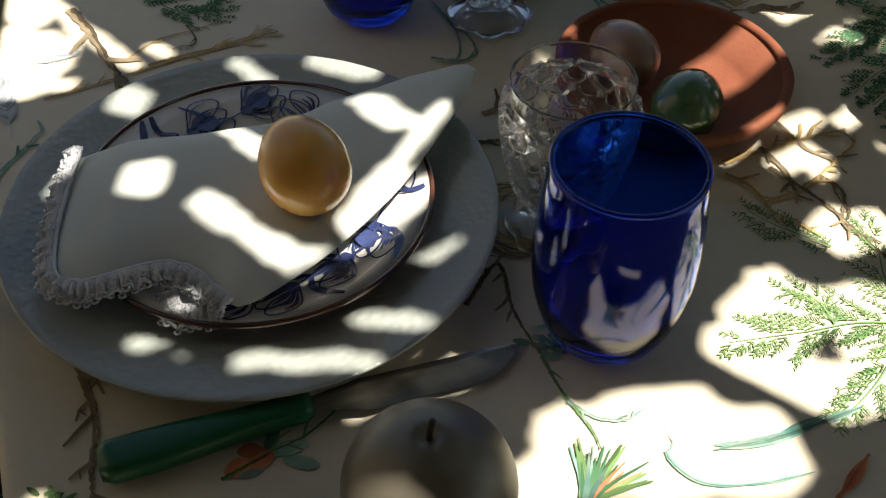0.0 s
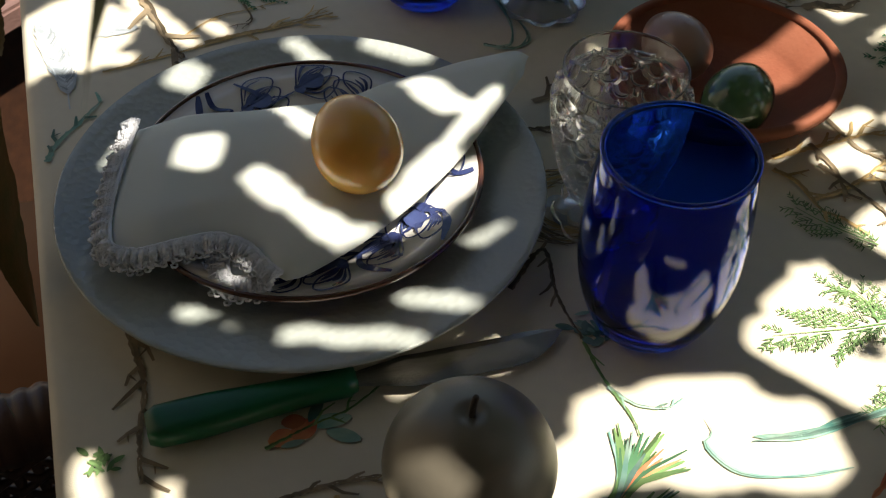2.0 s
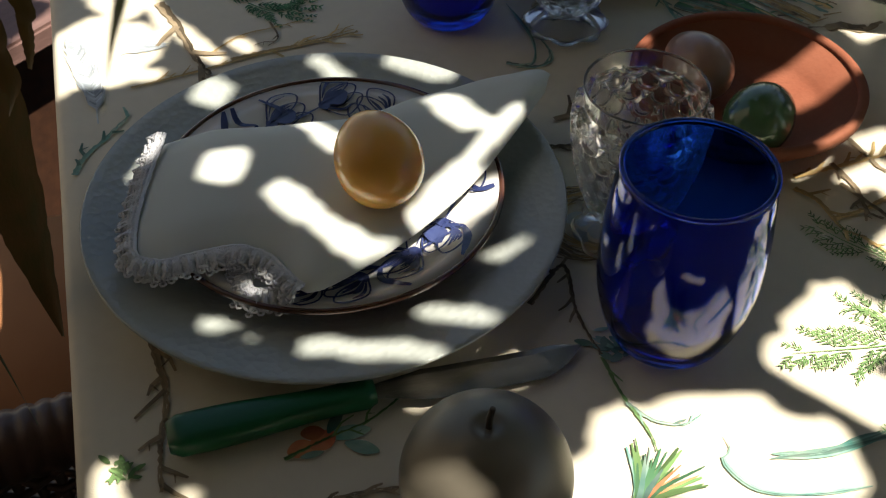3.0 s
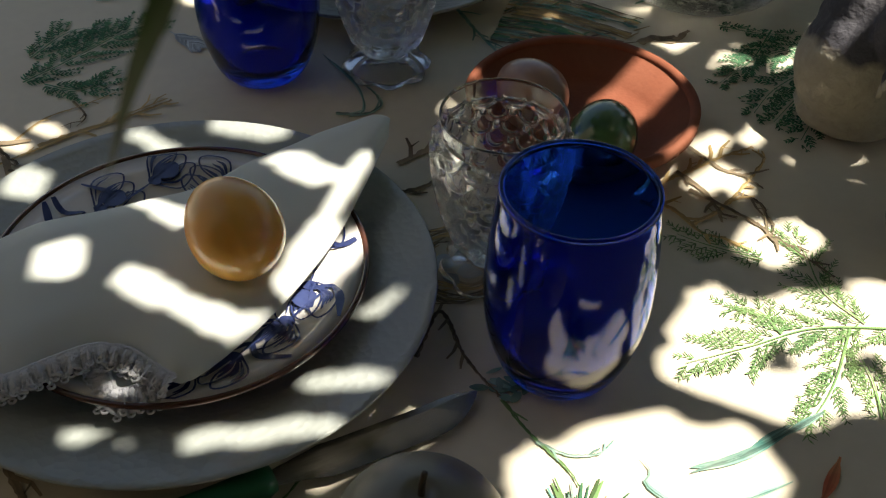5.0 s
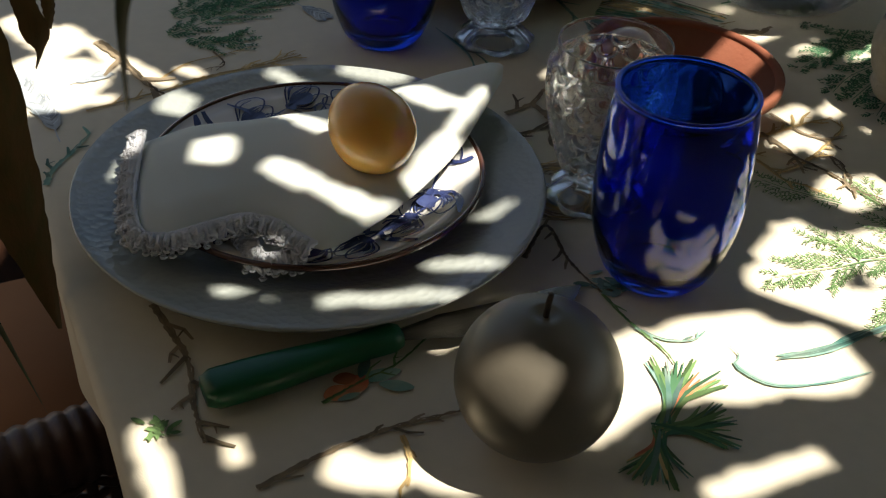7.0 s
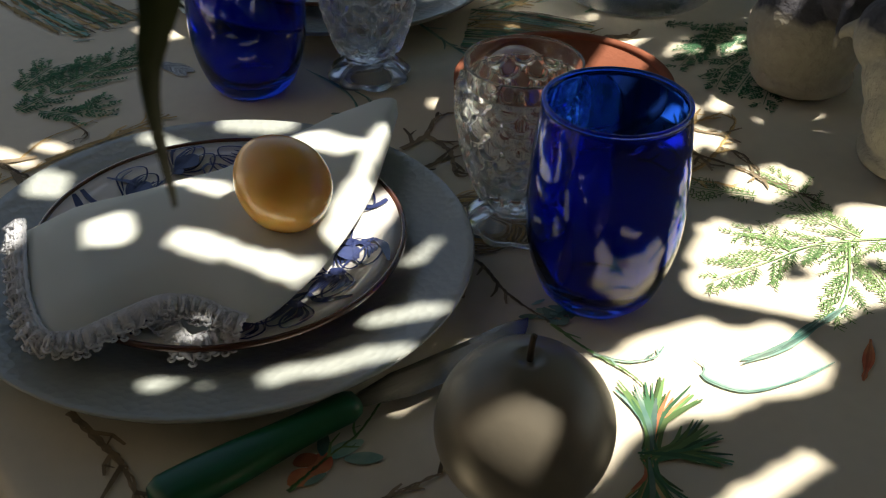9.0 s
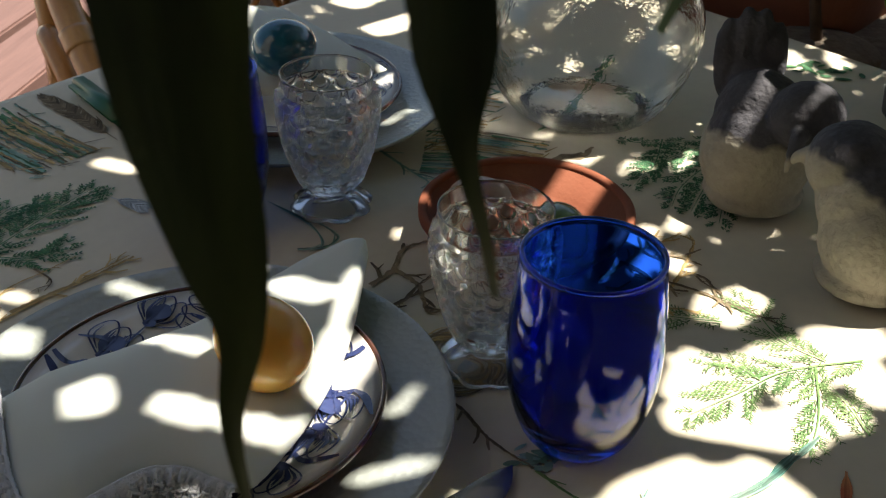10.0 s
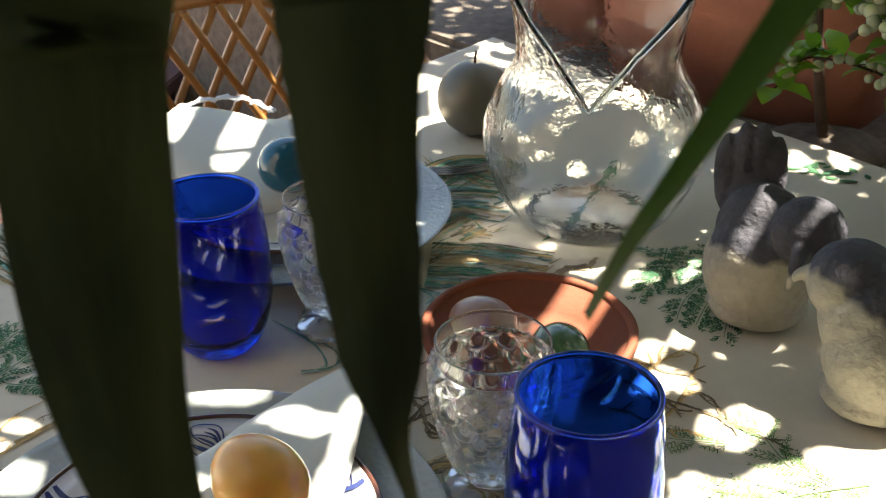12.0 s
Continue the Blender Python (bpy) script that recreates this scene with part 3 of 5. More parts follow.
def build_bowl():
    b = thing("terracotta_saucer", (0.1575, 0.6585, TOP + 0.001), "shallow red terracotta saucer holding polished stone eggs", "saucer")
    body = part("body", lathe([(0, 0.005), (0.046, 0.005), (0.054, 0.0075), (0.0700, 0.0235), (0.0745, 0.0220), (0.060, 0.003), (0.056, 0.0), (0, 0.0)], 96), TERRACOTTA, b)
    part("rim", lathe([(0.0700, 0.0232), (0.0704, 0.0255), (0.0722, 0.0268), (0.0752, 0.0270), (0.0767, 0.0255), (0.0766, 0.0200), (0.0745, 0.0192), (0.0735, 0.0212), (0.0700, 0.0232)], 96), TERRACOTTA, body, "thick rounded rim")
    return b


build_charger(-0.0974, 0.5283, 0, "pale green frosted glass charger plate on the cloth")
build_plate(-0.0951, 0.5306, TOP + 0.0110, 20, 5, "white ceramic dessert plate with blue tulips and brown rim")
build_napkin()
build_egg("stone_egg", -0.0630, 0.5120, TOP + 0.0650, 0.058, 0.0485, 118, -14, EGG_AMBER, "polished amber alabaster egg lying on a folded napkin")
build_knife()
build_candle(0.009, 0.331, "grey-green wax ball candle with an unlit wick")
build_tumbler(0.0987, 0.4567, "cobalt blue stemless glass tumbler on the cloth")
build_goblet(0.0783, 0.5342, "clear pressed crystal goblet with fish-scale relief")
build_bowl()
build_egg("stone_egg", 0.161, 0.616, TOP + 0.0275, 0.055, 0.043, 60, 0, EGG_GREEN, "polished dark green onyx egg in a terracotta saucer")
build_egg("stone_egg", 0.126, 0.668, TOP + 0.028, 0.054, 0.042, 120, 0, EGG_PINK, "dusty pink stone egg in a terracotta saucer")


# ---- the second place setting and the centre of the table ----
def build_napkin_far():
    n = thing("napkin", (0, 0, 0), "white linen napkin with lace edge folded on a plate", "napkin", "napkins")
    base = TOP + 0.036
    top_edge = [(-0.064, 0.988), (-0.033, 1.042), (0.027, 1.048), (0.072, 1.035)]
    low_edge = [(-0.039, 0.896), (0.020, 0.883), (0.093, 0.884), (0.134, 0.903)]
    sheet("upper_layer", top_edge, low_edge, lambda u, v: base + 0.040 * (1 - v) ** 0.8 * math.sin(math.pi * min(0.85, u * 0.8 + 0.25)), NAPKIN, n, 0.008)
    lace([(-0.039, 0.896, base), (-0.053, 0.944, base + 0.016), (-0.053, 0.990, base + 0.030), (-0.020, 1.040, base + 0.042), (0.028, 1.040, base + 0.044), (0.059, 1.029, base + 0.030)][::-1], 0.010, n, 7)


def build_cutlery_far():
    k = thing("table_knife", (-0.119, 1.027, TOP + 0.001), "green-handled table knife beside the far plate", "knife", "cutlery", turn=-72)
    bm = slab(bmesh.new(), (0.10, 0.020, 0.013), Matrix.Translation((0.05, 0, 0.007)), 0.005)
    part("handle", bm, GREEN_PLASTIC, k, "green plastic handle")
    bm = slab(bmesh.new(), (0.10, 0.016, 0.002), Matrix.Translation((0.15, 0, 0.004)), 0.0008)
    part("blade", bm, STEEL, k, "steel blade")
    f = thing("table_fork", (0.239, 0.966, TOP + 0.001), "steel table fork beside the far plate", "fork", "cutlery", turn=165)
    for s in (-1.5, -0.5, 0.5, 1.5):
        part("tine", tube(bmesh.new(), [(-0.01, s * 0.005, 0.006), (0.02, s * 0.005, 0.003), (0.045, s * 0.005, 0.004)], 0.0013, 6), STEEL, f)
    part("fork_head", slab(bmesh.new(), (0.025, 0.020, 0.002), Matrix.Translation((0.055, 0, 0.004)), 0.0008), STEEL, f)
    bm = slab(bmesh.new(), (0.08, 0.008, 0.003), Matrix.Translation((0.105, 0, 0.005)), 0.001)
    part("handle", bm, STEEL, f)


def build_carafe():
    c = thing("carafe", (0.300, 0.848, TOP + 0.0005), "large clear blown glass carafe with a pinched spout", "carafe", turn=0)
    n = 128
    front = math.atan2(0.045 - 0.848, -0.127 - 0.300) - 0.06
    outer = smooth_line([(0.050, 0.001), (0.064, 0.004), (0.082, 0.028), (0.094, 0.062), (0.095, 0.090), (0.084, 0.120), (0.0710, 0.142), (0.0690, 0.162), (0.077, 0.205), (0.092, 0.255)], 7)
    prof = [tuple(p) for p in outer]
    thick = 0.0028

    def lip(a):
        d = (a - front + math.pi) % (2 * math.pi) - math.pi
        return 0.128 + 0.085 * min(1, abs(d) / 1.25) ** 0.85 + 0.04 * max(0, abs(d) - 1.25) / 1.9, d
    bm = bmesh.new()
    rings = []
    m = len(prof)
    for side in (0, 1):
        order = range(m) if side == 0 else range(m - 1, -1, -1)
        for k in order:
            r, z = prof[k]
            ring = []
            for i in range(n):
                a = 2 * math.pi * i / n
                top, d = lip(a)
                zz = z if z < 0.08 else 0.08 + (z - 0.08) * (top - 0.08) / 0.175
                rr = float(np.interp(zz, [q[1] for q in prof], [q[0] for q in prof]))
                pull = max(0, (zz - 0.10) / 0.05) * max(0, 1 - abs(d) / 0.5)
                rr = rr + 0.010 * min(1, pull) - thick * side
                ring.append(bm.verts.new((rr * math.cos(a), rr * math.sin(a), zz + (0.004 if side and k == 0 else 0.0))))
            rings.append(ring)
    for a, b in zip(rings, rings[1:]):
        for i in range(n):
            bm.faces.new((a[i], a[(i + 1) % n], b[(i + 1) % n], b[i]))
    bm.faces.new(rings[0][::-1]), bm.faces.new(rings[-1])
    v = part("vessel", bm, CARAFE_GLASS, c, "clear blown glass body")
    pts = []
    for i in range(n + 1):
        a = 2 * math.pi * i / n
        top, d = lip(a)
        rr = float(np.interp(top, [q[1] for q in prof], [q[0] for q in prof])) + 0.010 * min(1, max(0, (top - 0.10) / 0.05) * max(0, 1 - abs(d) / 0.5)) - thick / 2
        pts.append((rr * math.cos(a), rr * math.sin(a), top))
    part("rim", tube(bmesh.new(), pts, 0.0027, 8), RIM_GLASS, v, "thick rounded glass rim")
    return c


def two_tone(name, normal, level, dark, pale):
    """Dipped pottery: a dark glaze on one side of a slanting line, bare clay on the other."""
    m = material(name, dark[0], 0.72, second=dark[1], scale=45, fine=0.2, bump=0.9, bump_scale=160)
    n, l = m.node_tree.nodes, m.node_tree.links
    b = n["Principled BSDF"]
    source = b.inputs["Base Color"].links[0].from_socket
    tc = n.new("ShaderNodeTexCoord")
    dot = n.new("ShaderNodeVectorMath")
    dot.operation = "DOT_PRODUCT"
    dot.inputs[1].default_value = normal
    l.new(tc.outputs["Object"], dot.inputs[0])
    t = n.new("ShaderNodeTexNoise")
    t.inputs["Scale"].default_value = 60
    l.new(tc.outputs["Object"], t.inputs["Vector"])
    add = n.new("ShaderNodeMath")
    add.operation = "MULTIPLY_ADD"
    add.inputs[1].default_value = 0.016
    l.new(t.outputs["Fac"], add.inputs[0])
    l.new(dot.outputs["Value"], add.inputs[2])
    r = n.new("ShaderNodeMapRange")
    r.inputs["From Min"].default_value, r.inputs["From Max"].default_value = level + 0.005, level + 0.011
    l.new(add.outputs[0], r.inputs["Value"])
    t2 = n.new("ShaderNodeTexNoise")
    t2.inputs["Scale"].default_value, t2.inputs["Detail"].default_value = 140, 6
    l.new(tc.outputs["Object"], t2.inputs["Vector"])
    ramp = n.new("ShaderNodeMix")
    ramp.data_type = "RGBA"
    ramp.inputs["A"].default_value, ramp.inputs["B"].default_value = (*pale[0], 1), (*pale[1], 1)
    l.new(t2.outputs["Fac"], ramp.inputs["Factor"])
    x = n.new("ShaderNodeMix")
    x.data_type = "RGBA"
    l.new(r.outputs["Result"], x.inputs["Factor"])
    l.new(ramp.outputs["Result"], x.inputs["A"])
    l.new(source, x.inputs["B"])
    l.new(x.outputs["Result"], b.inputs["Base Color"])
    return m


def ellipsoid(bm, c, radii, m=None):
    made = bmesh.ops.create_uvsphere(bm, u_segments=24, v_segments=16, radius=1.0, matrix=Matrix.Translation(c) @ (m or Matrix()) @ Matrix.Diagonal((*radii, 1)))
    return made["verts"]


def build_bird(name, at, turn, lumps, beak, normal, level, label):
    """A clay bird from blended lumps, remeshed into one skin."""
    bm = bmesh.new()
    for c, radii, tilt in lumps:
        ellipsoid(bm, c, radii, pose(0, 0, 0, *tilt))
    tube(bm, smooth_line(beak, 5), lambda t: 0.0050 * (1 - t) + 0.0016, 10)
    mat = two_tone(name + "_clay", normal, level, ((0.034, 0.034, 0.042), (0.090, 0.090, 0.108)), ((0.44, 0.41, 0.33), (0.30, 0.27, 0.21)))
    ob = part(name, bm, mat)
    r = ob.modifiers.new("skin", "REMESH")
    r.mode, r.voxel_size, r.use_smooth_shade = "VOXEL", 0.0016, True
    s = ob.modifiers.new("blend", "SMOOTH")
    s.iterations, s.factor = 4, 0.5
    rough = bpy.data.textures.new("clay_relief", "CLOUDS")
    rough.noise_scale, rough.noise_depth = 0.018, 4
    k = ob.modifiers.new("relief", "DISPLACE")
    k.texture, k.strength, k.mid_level = rough, 0.003, 0.5
    ob.matrix_basis = pose(*at, 0, 0, turn)
    return tagged(ob, label, "figurine", "pottery birds")


build_charger(0.047, 0.922, 30, "pale green frosted glass charger plate, half hidden by glasses")
build_plate(0.047, 0.922, TOP + 0.0110, 75, 11, "white ceramic dessert plate with blue tulips under a napkin")
build_napkin_far()
build_cutlery_far()
build_egg("stone_egg", 0.043, 0.892, TOP + 0.072, 0.056, 0.047, 20, 0, EGG_TEAL, "polished teal blue stone egg lying on a napkin")
build_tumbler(-0.046, 0.755, "cobalt blue stemless glass tumbler beside the goblet")
build_goblet(0.040, 0.750, "clear pressed crystal goblet with fish-scale relief, beside the far plate")
build_carafe()
build_candle(0.275, 1.065, "pale grey wax ball candle at the table's edge")
N = (0, 0, 0)
build_bird("bird_figurine", (0.338, 0.530, TOP), 0, [((0.018, -0.008, 0.042), (0.046, 0.043, 0.044), N), ((0.010, 0.006, 0.062), (0.036, 0.035, 0.037), N), ((0.004, 0.024, 0.082), (0.031, 0.030, 0.028), N),
           ((0.045, -0.016, 0.066), (0.044, 0.032, 0.032), (0, 28, 0)), ((0.085, -0.024, 0.050), (0.048, 0.024, 0.020), (0, 28, 0)), ((0.014, -0.006, 0.012), (0.040, 0.037, 0.014), N)],
           [(-0.014, 0.042, 0.084), (-0.020, 0.049, 0.078), (-0.022, 0.052, 0.072)], (0.72, 0.0, 0.70), 0.047, "grey and cream pottery bird leaning on its mate")
FEATHERS = [((0.006 + 0.0105 * k * 0.83, 0.050 - 0.0105 * k * 0.56, 0.104 - 0.0026 * k * k), (0.0108, 0.0090, 0.037 - 0.0022 * k * k), (-14, 3 * k, -34)) for k in (-1.5, -0.5, 0.5, 1.5)]
build_bird("bird_figurine", (0.344, 0.640, TOP), 0, [((-0.002, 0.012, 0.043), (0.043, 0.042, 0.045), N), ((0.002, 0.022, 0.066), (0.034, 0.034, 0.036), N), ((0.008, -0.002, 0.070), (0.026, 0.028, 0.026), N),
           ((0.010, -0.020, 0.084), (0.027, 0.026, 0.025), N), ((0.004, 0.044, 0.080), (0.021, 0.014, 0.030), (-14, 0, -34)), ((-0.002, 0.010, 0.012), (0.038, 0.037, 0.014), N)] + FEATHERS,
           [(-0.008, -0.038, 0.082), (-0.018, -0.046, 0.072), (-0.023, -0.048, 0.058)], (0.20, 0.10, 0.97), 0.056, "grey and cream pottery bird with a raised grooved tail")


# ---- chairs ----
def build_rattan_chair():
    c = thing("rattan_chair", (0, 0, 0), "honey-coloured rattan armchair with a lattice back, drawn up to the table", "chair", "chairs round the table")

    def w(u, v, z):
        return tuple(on_table(u - 0.13, 1.10 + 0.75 * (v - 1.3), z))
    left, right, back = 0.45, 0.92, 1.62
    rail = smooth_line([w(0.475, 1.30, 0.655), w(0.468, 1.38, 0.70), w(0.49, 1.52, 0.79), w(0.58, back, 0.835), w(0.69, back + 0.02, 0.845), w(0.80, back, 0.83), w(0.90, 1.52, 0.77), w(0.925, 1.40, 0.705), w(0.90, 1.32, 0.665)], 8)
    part("top_rail", tube(bmesh.new(), rail, 0.017, 12), RATTAN, c, "thick bent cane rail")
    rail2 = [(p[0], p[1], p[2] - 0.038) for p in rail[18:48]]
    part("back_rail", tube(bmesh.new(), rail2, 0.010, 10), RATTAN, c)
    for k in range(0, len(rail) - 1, 5):
        a, b = Vector(rail[k]), Vector(rail[k + 1])
        d = (b - a).normalized()
        part("binding", tube(bmesh.new(), [a + d * s for s in (-0.012, -0.008, -0.004, 0.0, 0.004, 0.008, 0.012)], lambda t: 0.0185 + 0.0012 * math.sin(t * 19), 12), RATTAN, c)
    for u, v in ((0.475, 1.30), (0.91, 1.34), (0.50, 1.60), (0.885, 1.60)):
        part("leg", tube(bmesh.new(), smooth_line([w(u, v, 0.0), w(u, v, 0.40), w(u, v, 0.66 if v < 1.5 else 0.78)], 4), 0.016, 10), RATTAN, c)
    part("arm_brace", tube(bmesh.new(), smooth_line([w(0.47, 1.31, 0.45), w(0.468, 1.40, 0.60), w(0.47, 1.52, 0.70), w(0.50, 1.60, 0.62), w(0.50, 1.60, 0.45)], 6), 0.013, 10), RATTAN, c)
    n = 8
    for k in range(-3, n + 3):
        for s in (-1, 1):
            pts = []
            for i in range(13):
                t = i / 12
                u = 0.50 + (k + 0.5) / n * 0.40 + s * (t - 0.5) * 0.20
                if 0.49 < u < 0.91:
                    bulge = 0.03 * math.sin(math.pi * (u - 0.49) / 0.42)
                    pts.append(w(u, back - 0.03 + bulge + 0.005 * s, 0.46 + 0.34 * t))
            if len(pts) > 2:
                part("lattice_cane", tube(bmesh.new(), pts, 0.0055, 7), RATTAN, c)
    bm = slab(bmesh.new(), (0.43, 0.40, 0.05), Matrix.Translation(on_table(0.56, 1.22, 0.42)) @ Matrix.Rotation(radians(TABLE_TURN), 4, "Z"), 0.02)
    part("seat", bm, RATTAN, c)
    return c


def build_wicker_chair():
    c = thing("wicker_chair", (0, 0, 0), "dark brown wicker chair with a tan cushion, pushed under the table", "chair", "chairs round the table")

    def w(u, v, z):
        return tuple(on_table(u, 0.02 + 0.88 * v, z))
    bm = slab(bmesh.new(), (0.50, 0.38, 0.07), Matrix.Translation(on_table(-0.16, 0.733, 0.435)) @ Matrix.Rotation(radians(TABLE_TURN), 4, "Z"), 0.025)
    part("cushion", bm, CUSHION, c, "tan cotton seat cushion")
    bm = slab(bmesh.new(), (0.50, 0.44, 0.05), Matrix.Translation(on_table(-0.16, 0.724, 0.372)) @ Matrix.Rotation(radians(TABLE_TURN), 4, "Z"), 0.012)
    part("seat_frame", bm, DARK_WICKER, c)
    for u in (-0.38, 0.06):
        for v in (0.60, 1.0):
            part("leg", tube(bmesh.new(), [w(u, v, 0.0), w(u, v, 0.37)], 0.02, 10), DARK_WICKER, c)
    arm = smooth_line([w(-0.44, 0.575, 0.58), w(-0.28, 0.570, 0.595), w(-0.13, 0.578, 0.600), w(-0.02, 0.592, 0.595), w(0.05, 0.60, 0.56), w(0.06, 0.60, 0.42)], 60)
    part("arm", tube(bmesh.new(), arm, lambda t: 0.0235 + 0.0022 * abs(math.sin(t * 150)), 14), DARK_WICKER, c, "dark cane arm wrapped in split cane")
    bm = bmesh.new()
    for k in range(34):
        u = -0.44 + k * 0.0145
        tube(bm, [w(u, 0.590, 0.37), w(u, 0.585, 0.59)], 0.0045, 5)
    for k in range(18):
        z = 0.385 + k * 0.011
        tube(bm, [w(-0.44 + i * 0.0145, 0.586 + 0.005 * (-1) ** (i + k), z) for i in range(34)], 0.0045, 5)
    tagged(part("woven_side", bm, DARK_WICKER, c, "woven dark wicker side"), kind="stuff")
    return c


build_rattan_chair()
build_wicker_chair()


# ---- plants and pots ----
def strap_leaf(bm, line, width, fold=0.25, face=Vector((0, -1, 0.3)), ragged=0.0, seed=0):
    """A long leaf along a line: widths along it, a keel down the middle."""
    rng = random.Random(seed)
    pts = [Vector(p) for p in smooth_line(line, 8)]
    n = len(pts) - 1
    ww = smooth_line([(q,) for q in width], 8)
    prev = None
    for i, p in enumerate(pts):
        d = (pts[min(i + 1, n)] - pts[max(i - 1, 0)]).normalized()
        side = d.cross(face).normalized()
        out = side.cross(d).normalized()
        h = float(np.interp(i / n, np.linspace(0, 1, len(ww)), [q[0] for q in ww])) / 2
        h = max(0.0002, h * (1 + ragged * rng.uniform(-1, 1)))
        row = [bm.verts.new(p + side * h * s - out * fold * h * (1 - abs(s)) + out * 0.0006 * k) for k, s in enumerate((-1, -0.5, 0, 0.5, 1))]
        if prev:
            for k in range(4):
                bm.faces.new((prev[k], prev[k + 1], row[k + 1], row[k]))
        prev = row
    return bm


def build_overhanging_plant():
    """Strap leaves that hang over the table's corner from a tall plant."""
    p = thing("strap_leaf_plant", (-0.52, 0.36, 0), "tall plant with dark drooping strap leaves and dry brown tips", "plant")
    p.matrix_basis = Matrix()
    pot = (-0.62, 0.22)
    bm = lathe([(0, 0.01), (0.15, 0.0), (0.19, 0.33), (0.20, 0.335), (0.20, 0.36), (0.185, 0.36), (0.178, 0.33), (0, 0.32)], 48)
    part("pot", bm, TERRACOTTA, p, "terracotta pot", at=Matrix.Translation((*pot, 0)))
    part("stem", tube(bmesh.new(), smooth_line([(*pot, 0.3), (-0.60, 0.23, 0.9), (-0.56, 0.26, 1.55)], 8), lambda t: 0.028 - 0.008 * t, 12), STEM, p)
    crown = Vector((-0.56, 0.26, 1.55))

    def hang(line, width, mat, seed, ragged=0.0, face=Vector((0, -1, 0.3)), fold=0.25):
        top = Vector(line[-1])
        over = top + 0.16 * (top - Vector(line[-2])).normalized()
        up = (crown + over) / 2 + Vector((0, 0, 0.10))
        pts = list(line) + [tuple(over), tuple(up), tuple(crown)]
        ws = list(width) + [width[-1], width[-1] * 0.9, width[-1] * 0.4]
        part("leaf", strap_leaf(bmesh.new(), pts, ws, fold, face, ragged, seed), mat, p, "dry brown leaf" if mat is DRY_LEAF else "")
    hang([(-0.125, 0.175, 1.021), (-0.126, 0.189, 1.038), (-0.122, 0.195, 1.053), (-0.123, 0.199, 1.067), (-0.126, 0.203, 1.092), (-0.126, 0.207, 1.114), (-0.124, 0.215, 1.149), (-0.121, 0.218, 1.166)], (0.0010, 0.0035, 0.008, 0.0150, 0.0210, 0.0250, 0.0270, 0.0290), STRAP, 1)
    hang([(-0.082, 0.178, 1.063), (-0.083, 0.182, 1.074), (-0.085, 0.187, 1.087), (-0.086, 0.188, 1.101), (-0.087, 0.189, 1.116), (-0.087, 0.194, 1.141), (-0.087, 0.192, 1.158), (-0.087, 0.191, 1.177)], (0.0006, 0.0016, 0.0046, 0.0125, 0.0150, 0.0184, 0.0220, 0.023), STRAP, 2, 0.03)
    hang([(-0.051, 0.187, 1.103), (-0.046, 0.184, 1.117), (-0.040, 0.180, 1.131), (-0.028, 0.172, 1.160), (-0.012, 0.160, 1.200)], (0.0004, 0.0017, 0.0031, 0.0058, 0.009), LIME_LEAF, 3)
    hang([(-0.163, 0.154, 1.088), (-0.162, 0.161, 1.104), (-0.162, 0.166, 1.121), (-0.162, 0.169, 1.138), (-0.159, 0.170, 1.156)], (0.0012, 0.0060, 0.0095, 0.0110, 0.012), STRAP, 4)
    hang([(-0.235, 0.440, 0.731), (-0.248, 0.460, 0.773), (-0.261, 0.482, 0.810), (-0.282, 0.517, 0.886), (-0.320, 0.505, 1.013)], (0.003, 0.024, 0.040, 0.046, 0.05), DRY_LEAF, 5, 0.05)
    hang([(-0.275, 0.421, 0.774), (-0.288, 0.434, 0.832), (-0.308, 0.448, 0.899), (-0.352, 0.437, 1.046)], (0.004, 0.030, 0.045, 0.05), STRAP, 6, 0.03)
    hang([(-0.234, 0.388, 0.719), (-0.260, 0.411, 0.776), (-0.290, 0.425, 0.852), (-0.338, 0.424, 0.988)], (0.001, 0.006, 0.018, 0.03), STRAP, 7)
    hang([(-0.219, 0.435, 0.893), (-0.217, 0.439, 0.900), (-0.218, 0.443, 0.907), (-0.222, 0.447, 0.919), (-0.226, 0.452, 0.934), (-0.249, 0.453, 0.992)], (0.001, 0.004, 0.014, 0.012, 0.017, 0.022), DRY_LEAF, 8, 0.04)
    hang([(-0.217, 0.462, 0.900), (-0.217, 0.467, 0.909), (-0.218, 0.471, 0.918), (-0.221, 0.476, 0.933), (-0.250, 0.464, 1.001)], (0.003, 0.007, 0.009, 0.012, 0.016), DRY_LEAF, 9, 0.12)
    return p


